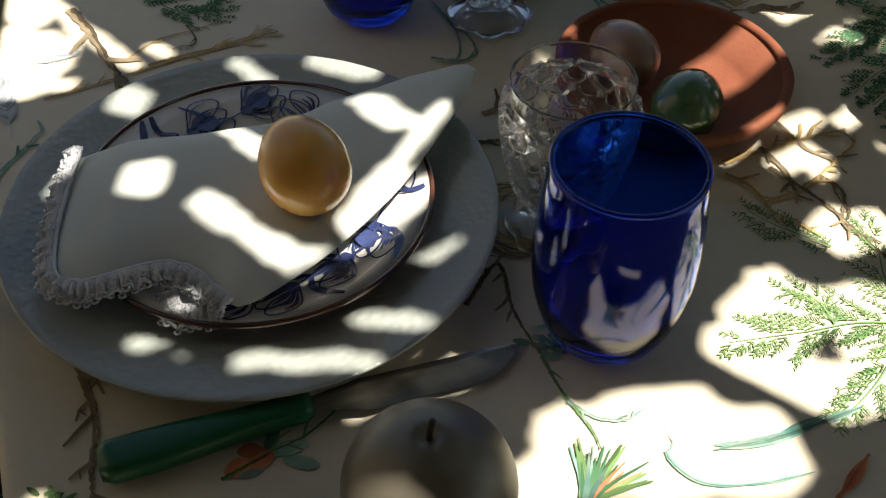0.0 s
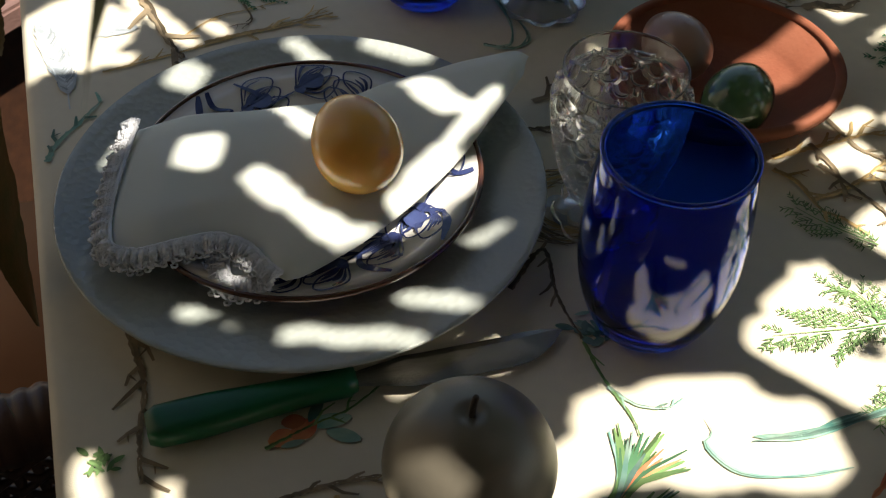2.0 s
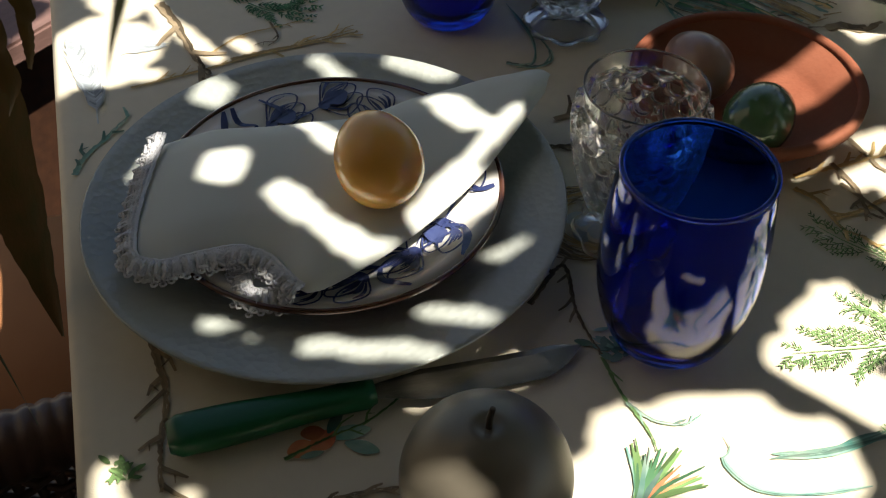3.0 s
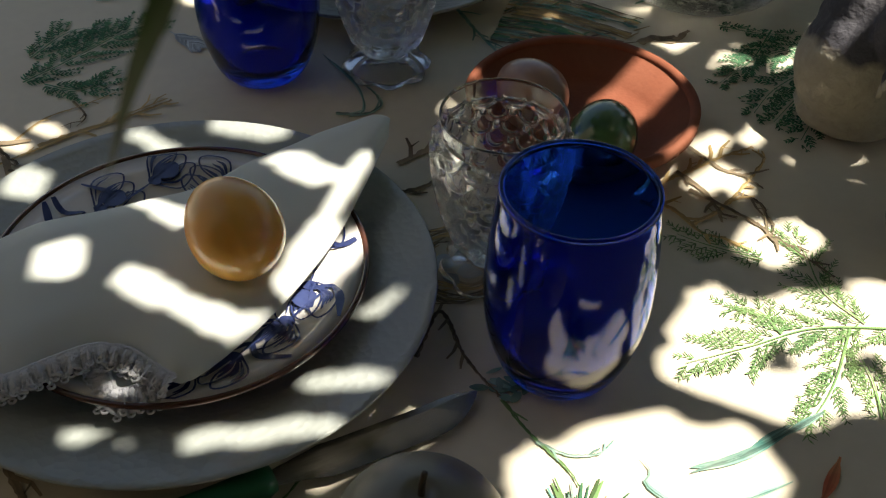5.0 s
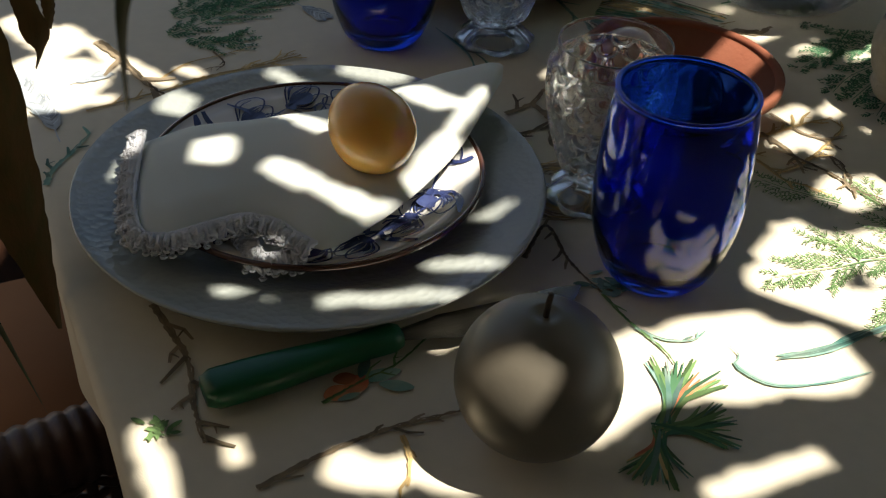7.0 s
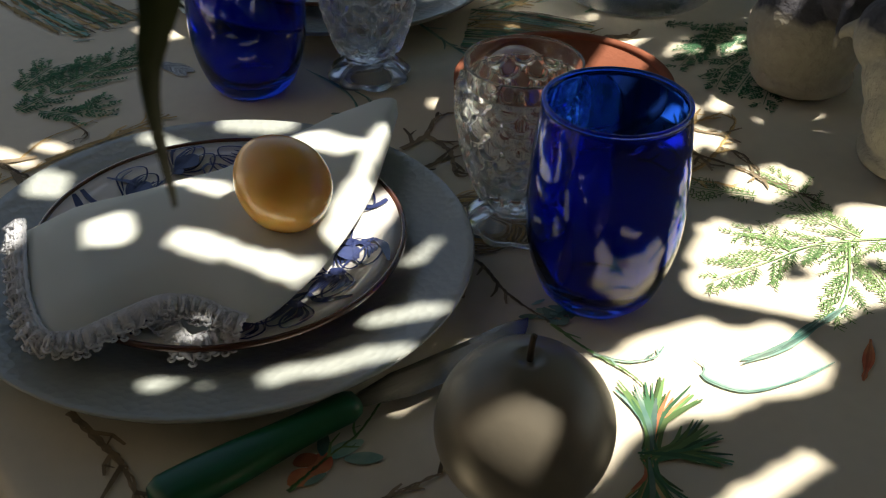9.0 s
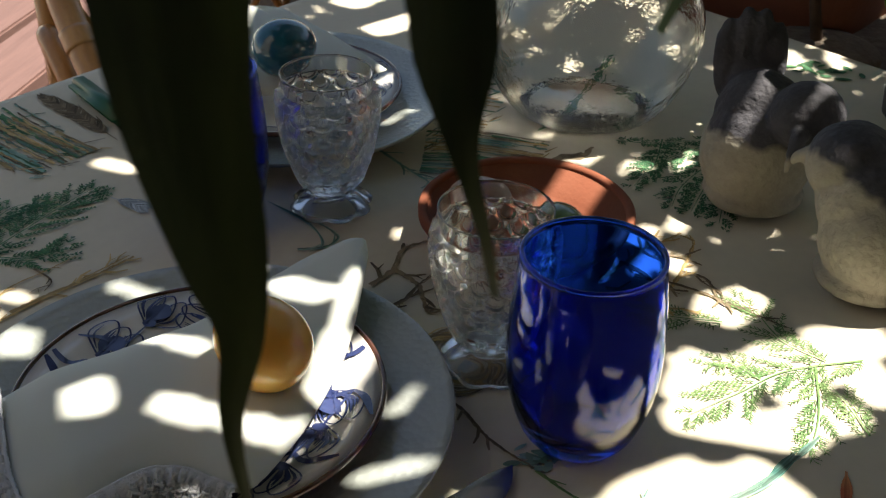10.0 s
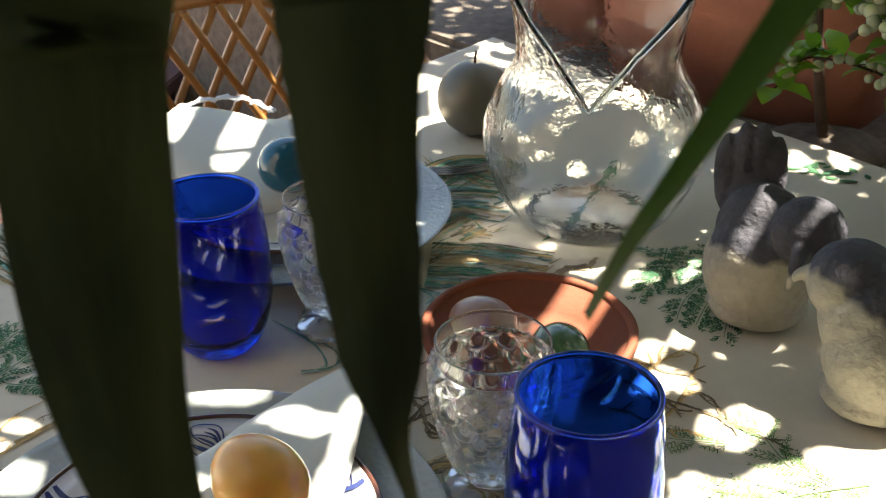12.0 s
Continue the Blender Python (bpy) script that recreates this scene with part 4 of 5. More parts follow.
def build_planters():
    for u, v, s, turn in ((1.10, 0.868, 1.0, 8), (1.12, 1.17, 0.62, -10), (1.18, 0.42, 1.0, 4)):
        o = on_table(u, v, 0.701)
        p = thing("planter", tuple(o), "weathered terracotta planter box on the ledge", "planter", "terracotta planters", turn=TABLE_TURN + turn)
        bm = bmesh.new()
        w, d, h = 0.28 * s, 0.40 * s, 0.26 * s
        rings = []
        for f, z in ((0.84, 0), (0.97, h - 0.045), (1.05, h - 0.042), (1.06, h), (0.96, h), (0.93, h - 0.03), (0.90, 0.05)):
            ring = []
            for a in range(32):
                q = 2 * math.pi * a / 32
                cx, cy = math.cos(q), math.sin(q)
                k = (abs(cx) ** 6 + abs(cy) ** 6) ** (-1 / 6)
                ring.append(bm.verts.new((w / 2 * f * k * cx, d / 2 * f * k * cy, z)))
            rings.append(ring)
        for a, b in zip(rings, rings[1:]):
            for i in range(32):
                bm.faces.new((a[i], a[(i + 1) % 32], b[(i + 1) % 32], b[i]))
        bm.faces.new(rings[0][::-1]), bm.faces.new(rings[-1])
        b = part("box", bm, POT_CLAY, p)
        bm = bmesh.new()
        slab(bm, (w * 0.88, d * 0.88, 0.02), Matrix.Translation((0, 0, h - 0.045)), 0.008)
        part("soil", bm, SOIL, b, "dry dark soil")


def leaf_blade(bm, base, d, length, width, up=Vector((0, 0, 1))):
    """A small pointed leaf with a fold."""
    d = d.normalized()
    side = d.cross(up)
    if side.length < 1e-4:
        side = Vector((1, 0, 0))
    side.normalize()
    nrm = side.cross(d)
    mids, ls, rs = [], [], []
    for t, w in ((0, 0.06), (0.3, 0.85), (0.6, 0.9), (0.85, 0.45), (1.0, 0.02)):
        c = base + d * length * t + nrm * length * 0.12 * math.sin(math.pi * t)
        mids.append(bm.verts.new(c))
        ls.append(bm.verts.new(c + side * width / 2 * w + nrm * width * 0.15 * w))
        rs.append(bm.verts.new(c - side * width / 2 * w + nrm * width * 0.15 * w))
    for i in range(4):
        bm.faces.new((mids[i], mids[i + 1], ls[i + 1], ls[i]))
        bm.faces.new((mids[i + 1], mids[i], rs[i], rs[i + 1]))


def build_berry_shrub():
    rng = random.Random(12)
    p = thing("berry_shrub", (0.584, 0.733, TOP), "leafy shrub with pale berries in a dark pot", "plant")
    bm = lathe([(0, 0.0), (0.040, 0.0), (0.047, 0.085), (0.050, 0.088), (0.050, 0.096), (0.044, 0.096), (0.042, 0.085), (0, 0.080)], 40)
    part("pot", bm, SLATE_GLAZE, p, "dark grey glazed pot")
    w = thing("bare_shrub", (0.668, 0.993, 0.70), "dark woody stem growing from dry soil beside the table", "plant")
    bm = bmesh.new()
    bmesh.ops.create_uvsphere(bm, u_segments=20, v_segments=10, radius=1.0, matrix=Matrix.Diagonal((0.07, 0.07, 0.018, 1)))
    part("soil", bm, SOIL, w, "dry brown soil at its foot")
    for line, r in (([(0, 0, 0), (-0.03, -0.01, 0.09), (-0.055, -0.02, 0.20), (-0.06, -0.04, 0.34)], 0.007), ([(-0.035, -0.012, 0.11), (0.0, -0.05, 0.17), (0.03, -0.07, 0.24)], 0.004)):
        part("main_stem", tube(bmesh.new(), smooth_line(line, 8), lambda t: r * (1 - 0.5 * t), 10), STEM, w)
    stems, leaves, berries = bmesh.new(), bmesh.new(), bmesh.new()
    for k in range(30):
        a = rng.uniform(0, 2 * math.pi)
        if k % 2:
            a = rng.uniform(2.2, 4.4)
        reach, rise = rng.uniform(0.05, 0.14), rng.uniform(0.05, 0.24)
        pts = [q for q in (Vector((0.01 * math.cos(a), 0.01 * math.sin(a), 0.08)), Vector((0.4 * reach * math.cos(a), 0.4 * reach * math.sin(a), 0.08 + 0.7 * rise)), Vector((reach * math.cos(a), reach * math.sin(a), 0.08 + rise)), Vector((1.25 * reach * math.cos(a + 0.2), 1.25 * reach * math.sin(a + 0.2), 0.08 + rise - 0.02)))]
        line = [Vector(q) for q in smooth_line(pts, 6)]
        tube(stems, line, lambda t: 0.0017 - 0.001 * t, 6)
        for i in range(4, len(line)):
            for s in range(2):
                d = Vector((rng.uniform(-1, 1), rng.uniform(-1, 1), rng.uniform(-0.4, 0.8)))
                leaf_blade(leaves, line[i], d, rng.uniform(0.020, 0.040), rng.uniform(0.014, 0.027))
            if rng.random() < 0.55:
                for s in range(rng.randint(2, 5)):
                    c = line[i] + Vector((rng.uniform(-1, 1), rng.uniform(-1, 1), rng.uniform(-1, 0.6))) * 0.012
                    bmesh.ops.create_icosphere(berries, subdivisions=2, radius=rng.uniform(0.0036, 0.0064), matrix=Matrix.Translation(c))
                    tube(stems, [line[i], c], 0.0005, 4)
    part("twig_work", stems, STEM, p)
    tagged(part("foliage", leaves, SHRUB, p, "bright green small leaves"), kind="stuff")
    tagged(part("berry_cluster", berries, BERRY, p, "pale green and white berries"), kind="stuff")


build_overhanging_plant()
build_planters()
build_berry_shrub()


def build_bench():
    b = thing("slatted_bench", tuple(on_table(0.42, 2.15, 0)), "mauve-stained wooden slatted bench on the terrace", "bench", turn=TABLE_TURN + 38)
    for k in range(5):
        bm = slab(bmesh.new(), (2.8, 0.13, 0.03), Matrix.Translation((0, -0.30 + k * 0.15, 0.435)), 0.004)
        part("slat", bm, WOOD, b, smooth=False)
    # The black shade beneath the slats is made as a solid dark board.
    part("shade_board", slab(bmesh.new(), (2.7, 0.03, 0.40), Matrix.Translation((0, -0.30, 0.215)), 0.004), DARK_WICKER, b, "dark brown board in place of the shade under the seat", smooth=False)
    for sx in (-1.2, 1.2):
        for sy in (-0.22, 0.25):
            part("leg", slab(bmesh.new(), (0.07, 0.07, 0.42), Matrix.Translation((sx, sy, 0.21)), 0.004), WOOD, b, smooth=False)


build_bench()


# ---- what is printed on the cloth ----
INK = TOP + 0.0002


def lay(name, lines, mat):
    return tagged(part(name, strokes(lines, INK + 0.00002 * (len(TABLECLOTH.children) % 8)), mat, TABLECLOTH, smooth=False), kind="stuff")


def step_along(pts, gap):
    """Even steps along a smooth line: place, direction and share of the way."""
    line = smooth_line(pts, 10)
    total = sum(math.dist(a, b) for a, b in zip(line, line[1:]))
    out, walked, due = [], 0.0, 0.0
    for a, b in zip(line, line[1:]):
        d = math.dist(a, b)
        while d > 0 and due <= walked + d:
            t = (due - walked) / d
            out.append((a + (b - a) * t, (b - a) / d, due / total))
            due += gap
        walked += d
    return out


def sprig(pts, name, mat, spread, seed):
    """A conifer or fern spray: a stalk, side shoots on both sides, and fine needles on each."""
    rng = random.Random(seed)
    bold = 1.0 if mat is PINE else 1.7
    lines = [[(p[0], p[1], 0.0007 * (1 - 0.7 * t)) for p, d, t in step_along(pts, 0.004)]]
    for k, (p, d, t) in enumerate(step_along(pts, 0.0062)):
        for side in (-1, 1):
            if rng.random() < 0.15:
                continue
            reach = spread * (0.35 + 0.75 * math.sin(math.pi * min(1, 0.12 + 0.86 * t))) * rng.uniform(0.55, 1.0)
            a = math.atan2(d[1], d[0]) + side * rng.uniform(0.65, 0.95)
            bend = side * rng.uniform(-0.5, -0.1)
            shoot, x, y = [], p[0], p[1]
            n = max(3, int(reach / 0.0030))
            for i in range(n):
                q = a + bend * i / n
                x, y = x + 0.0030 * math.cos(q), y + 0.0030 * math.sin(q)
                shoot.append((x, y, 0.0004 * (1 - 0.6 * i / n)))
                for s in (-1, 1):
                    if rng.random() < 0.85:
                        r = 0.0060 * (1 - 0.6 * i / n) * rng.uniform(0.6, 1.2)
                        b = q + s * rng.uniform(0.5, 0.9)
                        lines.append([(x, y, 0.0003 * bold), (x + 0.5 * r * math.cos(b), y + 0.5 * r * math.sin(b), 0.00045 * bold), (x + r * math.cos(b), y + r * math.sin(b), 0.0001)])
            lines.append(shoot)
    return lay(name, lines, mat)


def branch(pts, name, mat, width, seed):
    """A knotted twig of several strands, with short side shoots."""
    rng = random.Random(100 + seed)
    lines = []
    for s in range(3):
        off = (s - 1) * width * 0.45
        line = []
        for p, d, t in step_along(pts, max(0.002, width)):
            w = width * (0.75 - 0.45 * t) * rng.uniform(0.6, 1.15)
            o = off * (1 - 0.5 * t) + rng.uniform(-0.25, 0.25) * width
            line.append((p[0] - d[1] * o, p[1] + d[0] * o, w * 0.7))
        if len(line) > 1:
            lines.append(line)
    for p, d, t in step_along(pts, max(0.009, width * 4)):
        if t > 0.08 and rng.random() < 0.5:
            side = rng.choice((-1, 1))
            a = math.atan2(d[1], d[0]) + side * rng.uniform(0.4, 1.0)
            r = rng.uniform(0.005, 0.018) * (0.6 + width / 0.004)
            m = (p[0] + 0.55 * r * math.cos(a), p[1] + 0.55 * r * math.sin(a))
            a += side * rng.uniform(-0.6, 0.4)
            lines.append([(p[0], p[1], width * 0.6), (*m, width * 0.5), (m[0] + 0.5 * r * math.cos(a), m[1] + 0.5 * r * math.sin(a), width * 0.3)])
            if rng.random() < 0.5:
                a -= side * 1.0
                lines.append([(*m, width * 0.3), (m[0] + 0.4 * r * math.cos(a), m[1] + 0.4 * r * math.sin(a), width * 0.1)])
    return lay(name, lines, mat)


def ribbon(pts, name, mat, width, seed):
    rng = random.Random(200 + seed)
    lines = []
    for s in range(4):
        off = (s - 1.5) * 0.5 * width
        line = []
        for p, d, t in step_along(pts, 0.004):
            swell = (0.35 + 0.65 * abs(math.sin(2.2 + 5 * t + seed))) * min(1, 0.15 + 5 * t, 0.05 + 5 * (1 - t))
            o = off * swell
            line.append((p[0] - d[1] * o, p[1] + d[0] * o, width * 0.32 * swell * rng.uniform(0.8, 1.1)))
        lines.append(line)
    return lay(name, lines, mat)


def feather(pts, name, mat, width, seed):
    rng = random.Random(300 + seed)
    lines = [[(p[0], p[1], 0.0005) for p, d, t in step_along(pts, 0.004)]]
    for p, d, t in step_along(pts, 0.0013):
        if t < 0.15:
            continue
        for side in (-1, 1):
            a = math.atan2(d[1], d[0]) + side * rng.uniform(0.55, 0.75)
            r = width * math.sin(math.pi * min(0.97, t)) ** 0.6 * rng.uniform(0.75, 1.05)
            lines.append([(p[0], p[1], 0.0007), (p[0] + 0.6 * r * math.cos(a), p[1] + 0.6 * r * math.sin(a), 0.0008), (p[0] + r * math.cos(a - 0.2 * side), p[1] + r * math.sin(a - 0.2 * side), 0.0002)])
    return lay(name, lines, mat)


def sheaf(pts, name, spread, seed):
    """Loose stalks laid side by side, in three inks."""
    rng = random.Random(400 + seed)
    for mat in (FERN, TEAL, OCHRE, TWIG):
        lines = []
        for k in range(14):
            o = rng.uniform(-0.5, 0.5) * spread
            a, b = sorted((rng.uniform(0, 1), rng.uniform(0, 1)))
            line = []
            for p, d, t in step_along(pts, 0.006):
                if a - 0.15 < t < b + 0.15:
                    line.append((p[0] - d[1] * (o + rng.uniform(-0.001, 0.001)), p[1] + d[0] * (o + rng.uniform(-0.001, 0.001)), rng.uniform(0.0006, 0.0026) * (0.45 if mat is TWIG else 0.8)))
            if len(line) > 1:
                lines.append(line)
        for k in range(8):
            p, d, t = rng.choice(step_along(pts, 0.006))
            o = rng.uniform(-0.5, 0.5) * spread
            x, y, a = p[0] - d[1] * o, p[1] + d[0] * o, math.atan2(d[1], d[0]) + rng.uniform(0.7, 1.3)
            r = rng.uniform(0.008, 0.02)
            lines.append([(x, y, 0.001), (x + r * math.cos(a), y + r * math.sin(a), 0.0004)])
        lay(name, lines, mat)


def bundle(pts, name, length, seed):
    """Stalks that fan out from a knot."""
    rng = random.Random(500 + seed)
    (x, y), (tx, ty) = pts
    mid = math.atan2(ty - y, tx - x)
    for mat, n in ((PINE, 20), (FERN, 16), (TEAL, 8), (REDPRINT, 3), (OCHRE, 3)):
        lines = []
        for k in range(n):
            a = mid + rng.uniform(-0.55, 0.55)
            r = length * rng.uniform(0.55, 1.0)
            lines.append(curve_line([(x + rng.uniform(-0.004, 0.004), y + rng.uniform(-0.004, 0.004)), (x + 0.5 * r * math.cos(a * 0.5 + mid * 0.5), y + 0.5 * r * math.sin(a * 0.5 + mid * 0.5)), (x + r * math.cos(a), y + r * math.sin(a))], rng.uniform(0.0007, 0.0018), 3))
        lay(name, lines, mat)


def nest(pts, name, radius, seed):
    rng = random.Random(600 + seed)
    x, y = pts[0]
    for mat in (TWIG, OCHRE):
        lines = []
        for k in range(46):
            a, r = rng.uniform(0, 6.28), radius * rng.uniform(0.55, 1.15)
            lines.append(curve_line([(x + r * math.cos(a + s), y + r * (1 + rng.uniform(-0.1, 0.1)) * math.sin(a + s)) for s in (0, 0.4, 0.8, 1.2)], rng.uniform(0.0004, 0.0012), 3))
        lay(name, lines, mat)
    lay("printed_egg", [blob(x - 0.006, y + 0.002, 0.016, 0.012, 0.4), blob(x + 0.008, y - 0.005, 0.016, 0.012, 1.1), blob(x - 0.003, y - 0.012, 0.015, 0.011, 2.2)], GREYBLUE)


def fruits(pts, name):
    (x, y), (u, v) = pts
    lay(name, [blob(x, y, 0.014, 0.011, 0.5), blob(u, v, 0.015, 0.012, 0.9), blob(x + 0.004, y + 0.010, 0.012, 0.009, 0.2)], REDPRINT)
    lay(name, [blob(u + 0.012, v + 0.006, 0.022, 0.009, 0.3), blob(u + 0.020, v - 0.002, 0.018, 0.008, -0.2), blob(u + 0.004, v + 0.012, 0.016, 0.006, 1.3), blob(x + 0.006, y - 0.003, 0.012, 0.004, 0.4)], TEAL)


def leafpatch(pts, name, mat, size, seed):
    rng = random.Random(700 + seed)
    lines = []
    for x, y in pts:
        for k in range(9):
            a = rng.uniform(0, 6.28)
            lines.append(blob(x + size * 0.6 * rng.uniform(-1, 1), y + size * 0.4 * rng.uniform(-1, 1), size * rng.uniform(0.35, 0.8), size * rng.uniform(0.12, 0.25), a))
    lay(name, lines, mat)


sprig([(0.296, 0.458), (0.246, 0.465), (0.207, 0.457), (0.166, 0.449)], "pine_sprig", PINE, 0.034, 1)
sprig([(0.274, 0.465), (0.261, 0.493), (0.263, 0.526), (0.259, 0.545)], "pine_sprig", PINE, 0.028, 2)
sprig([(0.264, 0.462), (0.242, 0.429), (0.224, 0.409), (0.210, 0.399)], "pine_sprig", PINE, 0.024, 3)
sprig([(0.236, 0.522), (0.208, 0.538), (0.190, 0.552)], "pine_sprig", PINE, 0.022, 4)
sprig([(0.225, 0.463), (0.218, 0.482), (0.197, 0.489)], "pine_sprig", PINE, 0.02, 21)
sprig([(0.254, 0.399), (0.260, 0.424), (0.261, 0.446)], "pine_sprig", PINE, 0.024, 22)
sprig([(0.392, 0.746), (0.351, 0.743), (0.305, 0.729), (0.270, 0.702)], "fern_frond", FERN, 0.03, 5)
sprig([(0.389, 0.741), (0.345, 0.715), (0.306, 0.690), (0.280, 0.662)], "fern_frond", FERN, 0.028, 6)
sprig([(0.349, 0.704), (0.323, 0.683), (0.292, 0.653)], "fern_frond", FERN, 0.022, 7)
sprig([(0.351, 0.684), (0.323, 0.656), (0.301, 0.629)], "fern_frond", FERN, 0.024, 8)
sprig([(0.296, 0.779), (0.321, 0.765), (0.360, 0.757)], "fern_frond", FERN, 0.016, 9)
sprig([(-0.211, 0.758), (-0.179, 0.786), (-0.150, 0.814), (-0.123, 0.836)], "pine_sprig", FERN, 0.04, 10)
sprig([(-0.210, 0.789), (-0.186, 0.822), (-0.161, 0.826)], "pine_sprig", FERN, 0.03, 11)
sprig([(-0.196, 0.754), (-0.174, 0.745), (-0.151, 0.756)], "pine_sprig", FERN, 0.03, 12)
sprig([(0.334, 0.768), (0.305, 0.730), (0.283, 0.712)], "fern_frond", FERN, 0.022, 13)
branch([(-0.262, 0.748), (-0.237, 0.714), (-0.221, 0.687), (-0.202, 0.662)], "knotted_branch", TWIG, 0.0045, 1)
branch([(-0.253, 0.644), (-0.217, 0.664), (-0.171, 0.692), (-0.111, 0.728)], "thin_twig", OCHRE, 0.0013, 2)
branch([(-0.209, 0.688), (-0.192, 0.712), (-0.169, 0.725), (-0.146, 0.739)], "thin_twig", OCHRE, 0.001, 3)
branch([(-0.262, 0.553), (-0.261, 0.570), (-0.252, 0.594), (-0.245, 0.616)], "dark_twig", TEAL, 0.0022, 4)
branch([(-0.183, 0.436), (-0.172, 0.416), (-0.159, 0.389), (-0.154, 0.361), (-0.146, 0.332)], "dark_twig", TWIG, 0.0024, 5)
branch([(-0.120, 0.304), (-0.095, 0.321), (-0.061, 0.338), (-0.021, 0.350)], "dark_twig", TWIG, 0.0018, 6)
branch([(-0.053, 0.334), (-0.050, 0.318), (-0.052, 0.301)], "dark_twig", OCHRE, 0.0016, 7)
branch([(-0.091, 0.357), (-0.071, 0.372), (-0.053, 0.384), (-0.036, 0.404)], "stalk", PINE, 0.0012, 8)
branch([(0.025, 0.471), (0.043, 0.503), (0.051, 0.468), (0.065, 0.437)], "dark_twig", TWIG, 0.0018, 9)
branch([(0.065, 0.437), (0.074, 0.415), (0.088, 0.391), (0.092, 0.378)], "stalk", PINE, 0.0011, 10)
branch([(0.077, 0.408), (0.091, 0.398), (0.106, 0.397), (0.115, 0.404)], "stalk", TEAL, 0.0011, 11)
branch([(0.035, 0.637), (0.056, 0.651), (0.070, 0.673), (0.091, 0.678)], "lichen_branch", TWIG, 0.0026, 12)
branch([(0.056, 0.651), (0.065, 0.626), (0.061, 0.595), (0.077, 0.595)], "lichen_branch", TWIG, 0.0026, 13)
branch([(0.030, 0.608), (0.049, 0.612), (0.065, 0.626), (0.080, 0.636)], "lichen_branch", TWIG, 0.0022, 14)
branch([(0.213, 0.590), (0.241, 0.557), (0.254, 0.534), (0.272, 0.502)], "long_twig", TWIG, 0.0018, 15)
branch([(0.184, 0.583), (0.198, 0.571), (0.208, 0.549), (0.221, 0.543)], "brown_twig", OCHRE, 0.0022, 16)
branch([(0.210, 0.609), (0.222, 0.586), (0.225, 0.566), (0.235, 0.559)], "dark_twig", TWIG, 0.0022, 17)
branch([(0.225, 0.635), (0.239, 0.609), (0.252, 0.599), (0.260, 0.584)], "dark_twig", TWIG, 0.002, 18)
branch([(0.185, 0.594), (0.213, 0.606), (0.244, 0.620), (0.269, 0.628)], "brown_twig", OCHRE, 0.0022, 19)
branch([(0.204, 0.557), (0.230, 0.572), (0.267, 0.609), (0.273, 0.623)], "brown_twig", OCHRE, 0.002, 20)
branch([(0.242, 0.583), (0.253, 0.569), (0.247, 0.543)], "dark_twig", TWIG, 0.0016, 21)
branch([(0.229, 0.760), (0.241, 0.766), (0.255, 0.761), (0.273, 0.776)], "curled_twig", TWIG, 0.0045, 22)
branch([(-0.000, 0.697), (0.020, 0.694), (0.032, 0.706), (0.021, 0.733)], "ribbon", TEAL, 0.0016, 23)
branch([(0.101, 0.829), (0.112, 0.789), (0.122, 0.757), (0.118, 0.740)], "ribbon", TEAL, 0.0018, 24)
branch([(-0.192, 0.682), (-0.170, 0.694), (-0.139, 0.708), (-0.107, 0.726)], "brown_twig", OCHRE, 0.0024, 25)
branch([(-0.175, 0.731), (-0.165, 0.713), (-0.170, 0.701)], "dark_twig", TWIG, 0.001, 26)
ribbon([(0.125, 0.392), (0.128, 0.383), (0.124, 0.376), (0.138, 0.362), (0.162, 0.361), (0.196, 0.369)], "ribbon", TEAL, 0.0014, 1)
ribbon([(0.148, 0.383), (0.171, 0.385), (0.194, 0.396), (0.209, 0.403)], "ribbon", TEAL, 0.0022, 2)
ribbon([(0.200, 0.352), (0.210, 0.363), (0.218, 0.373), (0.224, 0.381)], "red_ribbon", REDPRINT, 0.003, 3)
ribbon([(0.147, 0.380), (0.177, 0.387), (0.202, 0.397), (0.229, 0.409)], "ribbon", TEAL, 0.0026, 4)
ribbon([(0.241, 0.817), (0.277, 0.837), (0.359, 0.921), (0.388, 0.953)], "ribbon", FERN, 0.004, 5)
ribbon([(0.341, 0.887), (0.349, 0.844), (0.371, 0.823)], "ribbon", FERN, 0.004, 6)
ribbon([(-0.004, 0.771), (0.016, 0.731), (0.019, 0.699), (0.005, 0.690)], "ribbon", TEAL, 0.0016, 7)
feather([(-0.263, 0.604), (-0.279, 0.641), (-0.314, 0.698)], "feather", GREYBLUE, 0.02, 1)
feather([(-0.271, 0.681), (-0.261, 0.689), (-0.247, 0.698)], "feather", GREYBLUE, 0.016, 2)
feather([(-0.098, 0.913), (-0.123, 0.970), (-0.152, 1.026)], "feather", TWIG, 0.022, 3)
feather([(-0.114, 0.815), (-0.101, 0.801), (-0.091, 0.789)], "feather", GREYBLUE, 0.018, 4)
sheaf([(-0.206, 0.999), (-0.180, 0.945), (-0.140, 0.880)], "woven_sheaf", 0.07, 1)
sheaf([(0.153, 0.887), (0.197, 0.906), (0.235, 0.877)], "woven_sheaf", 0.11, 2)
sheaf([(0.189, 0.961), (0.238, 0.984), (0.264, 0.945)], "woven_sheaf", 0.06, 3)
sheaf([(0.136, 0.813), (0.174, 0.795), (0.221, 0.758)], "woven_sheaf", 0.08, 6)
bundle([(0.075, 0.335), (0.091, 0.364)], "tied_herb", 0.055, 4)
bundle([(0.073, 0.333), (0.065, 0.304)], "tied_herb", 0.04, 7)
bundle([(0.073, 0.333), (0.106, 0.333)], "tied_herb", 0.04, 8)
nest([(0.057, 0.541)], "printed_nest", 0.03, 5)
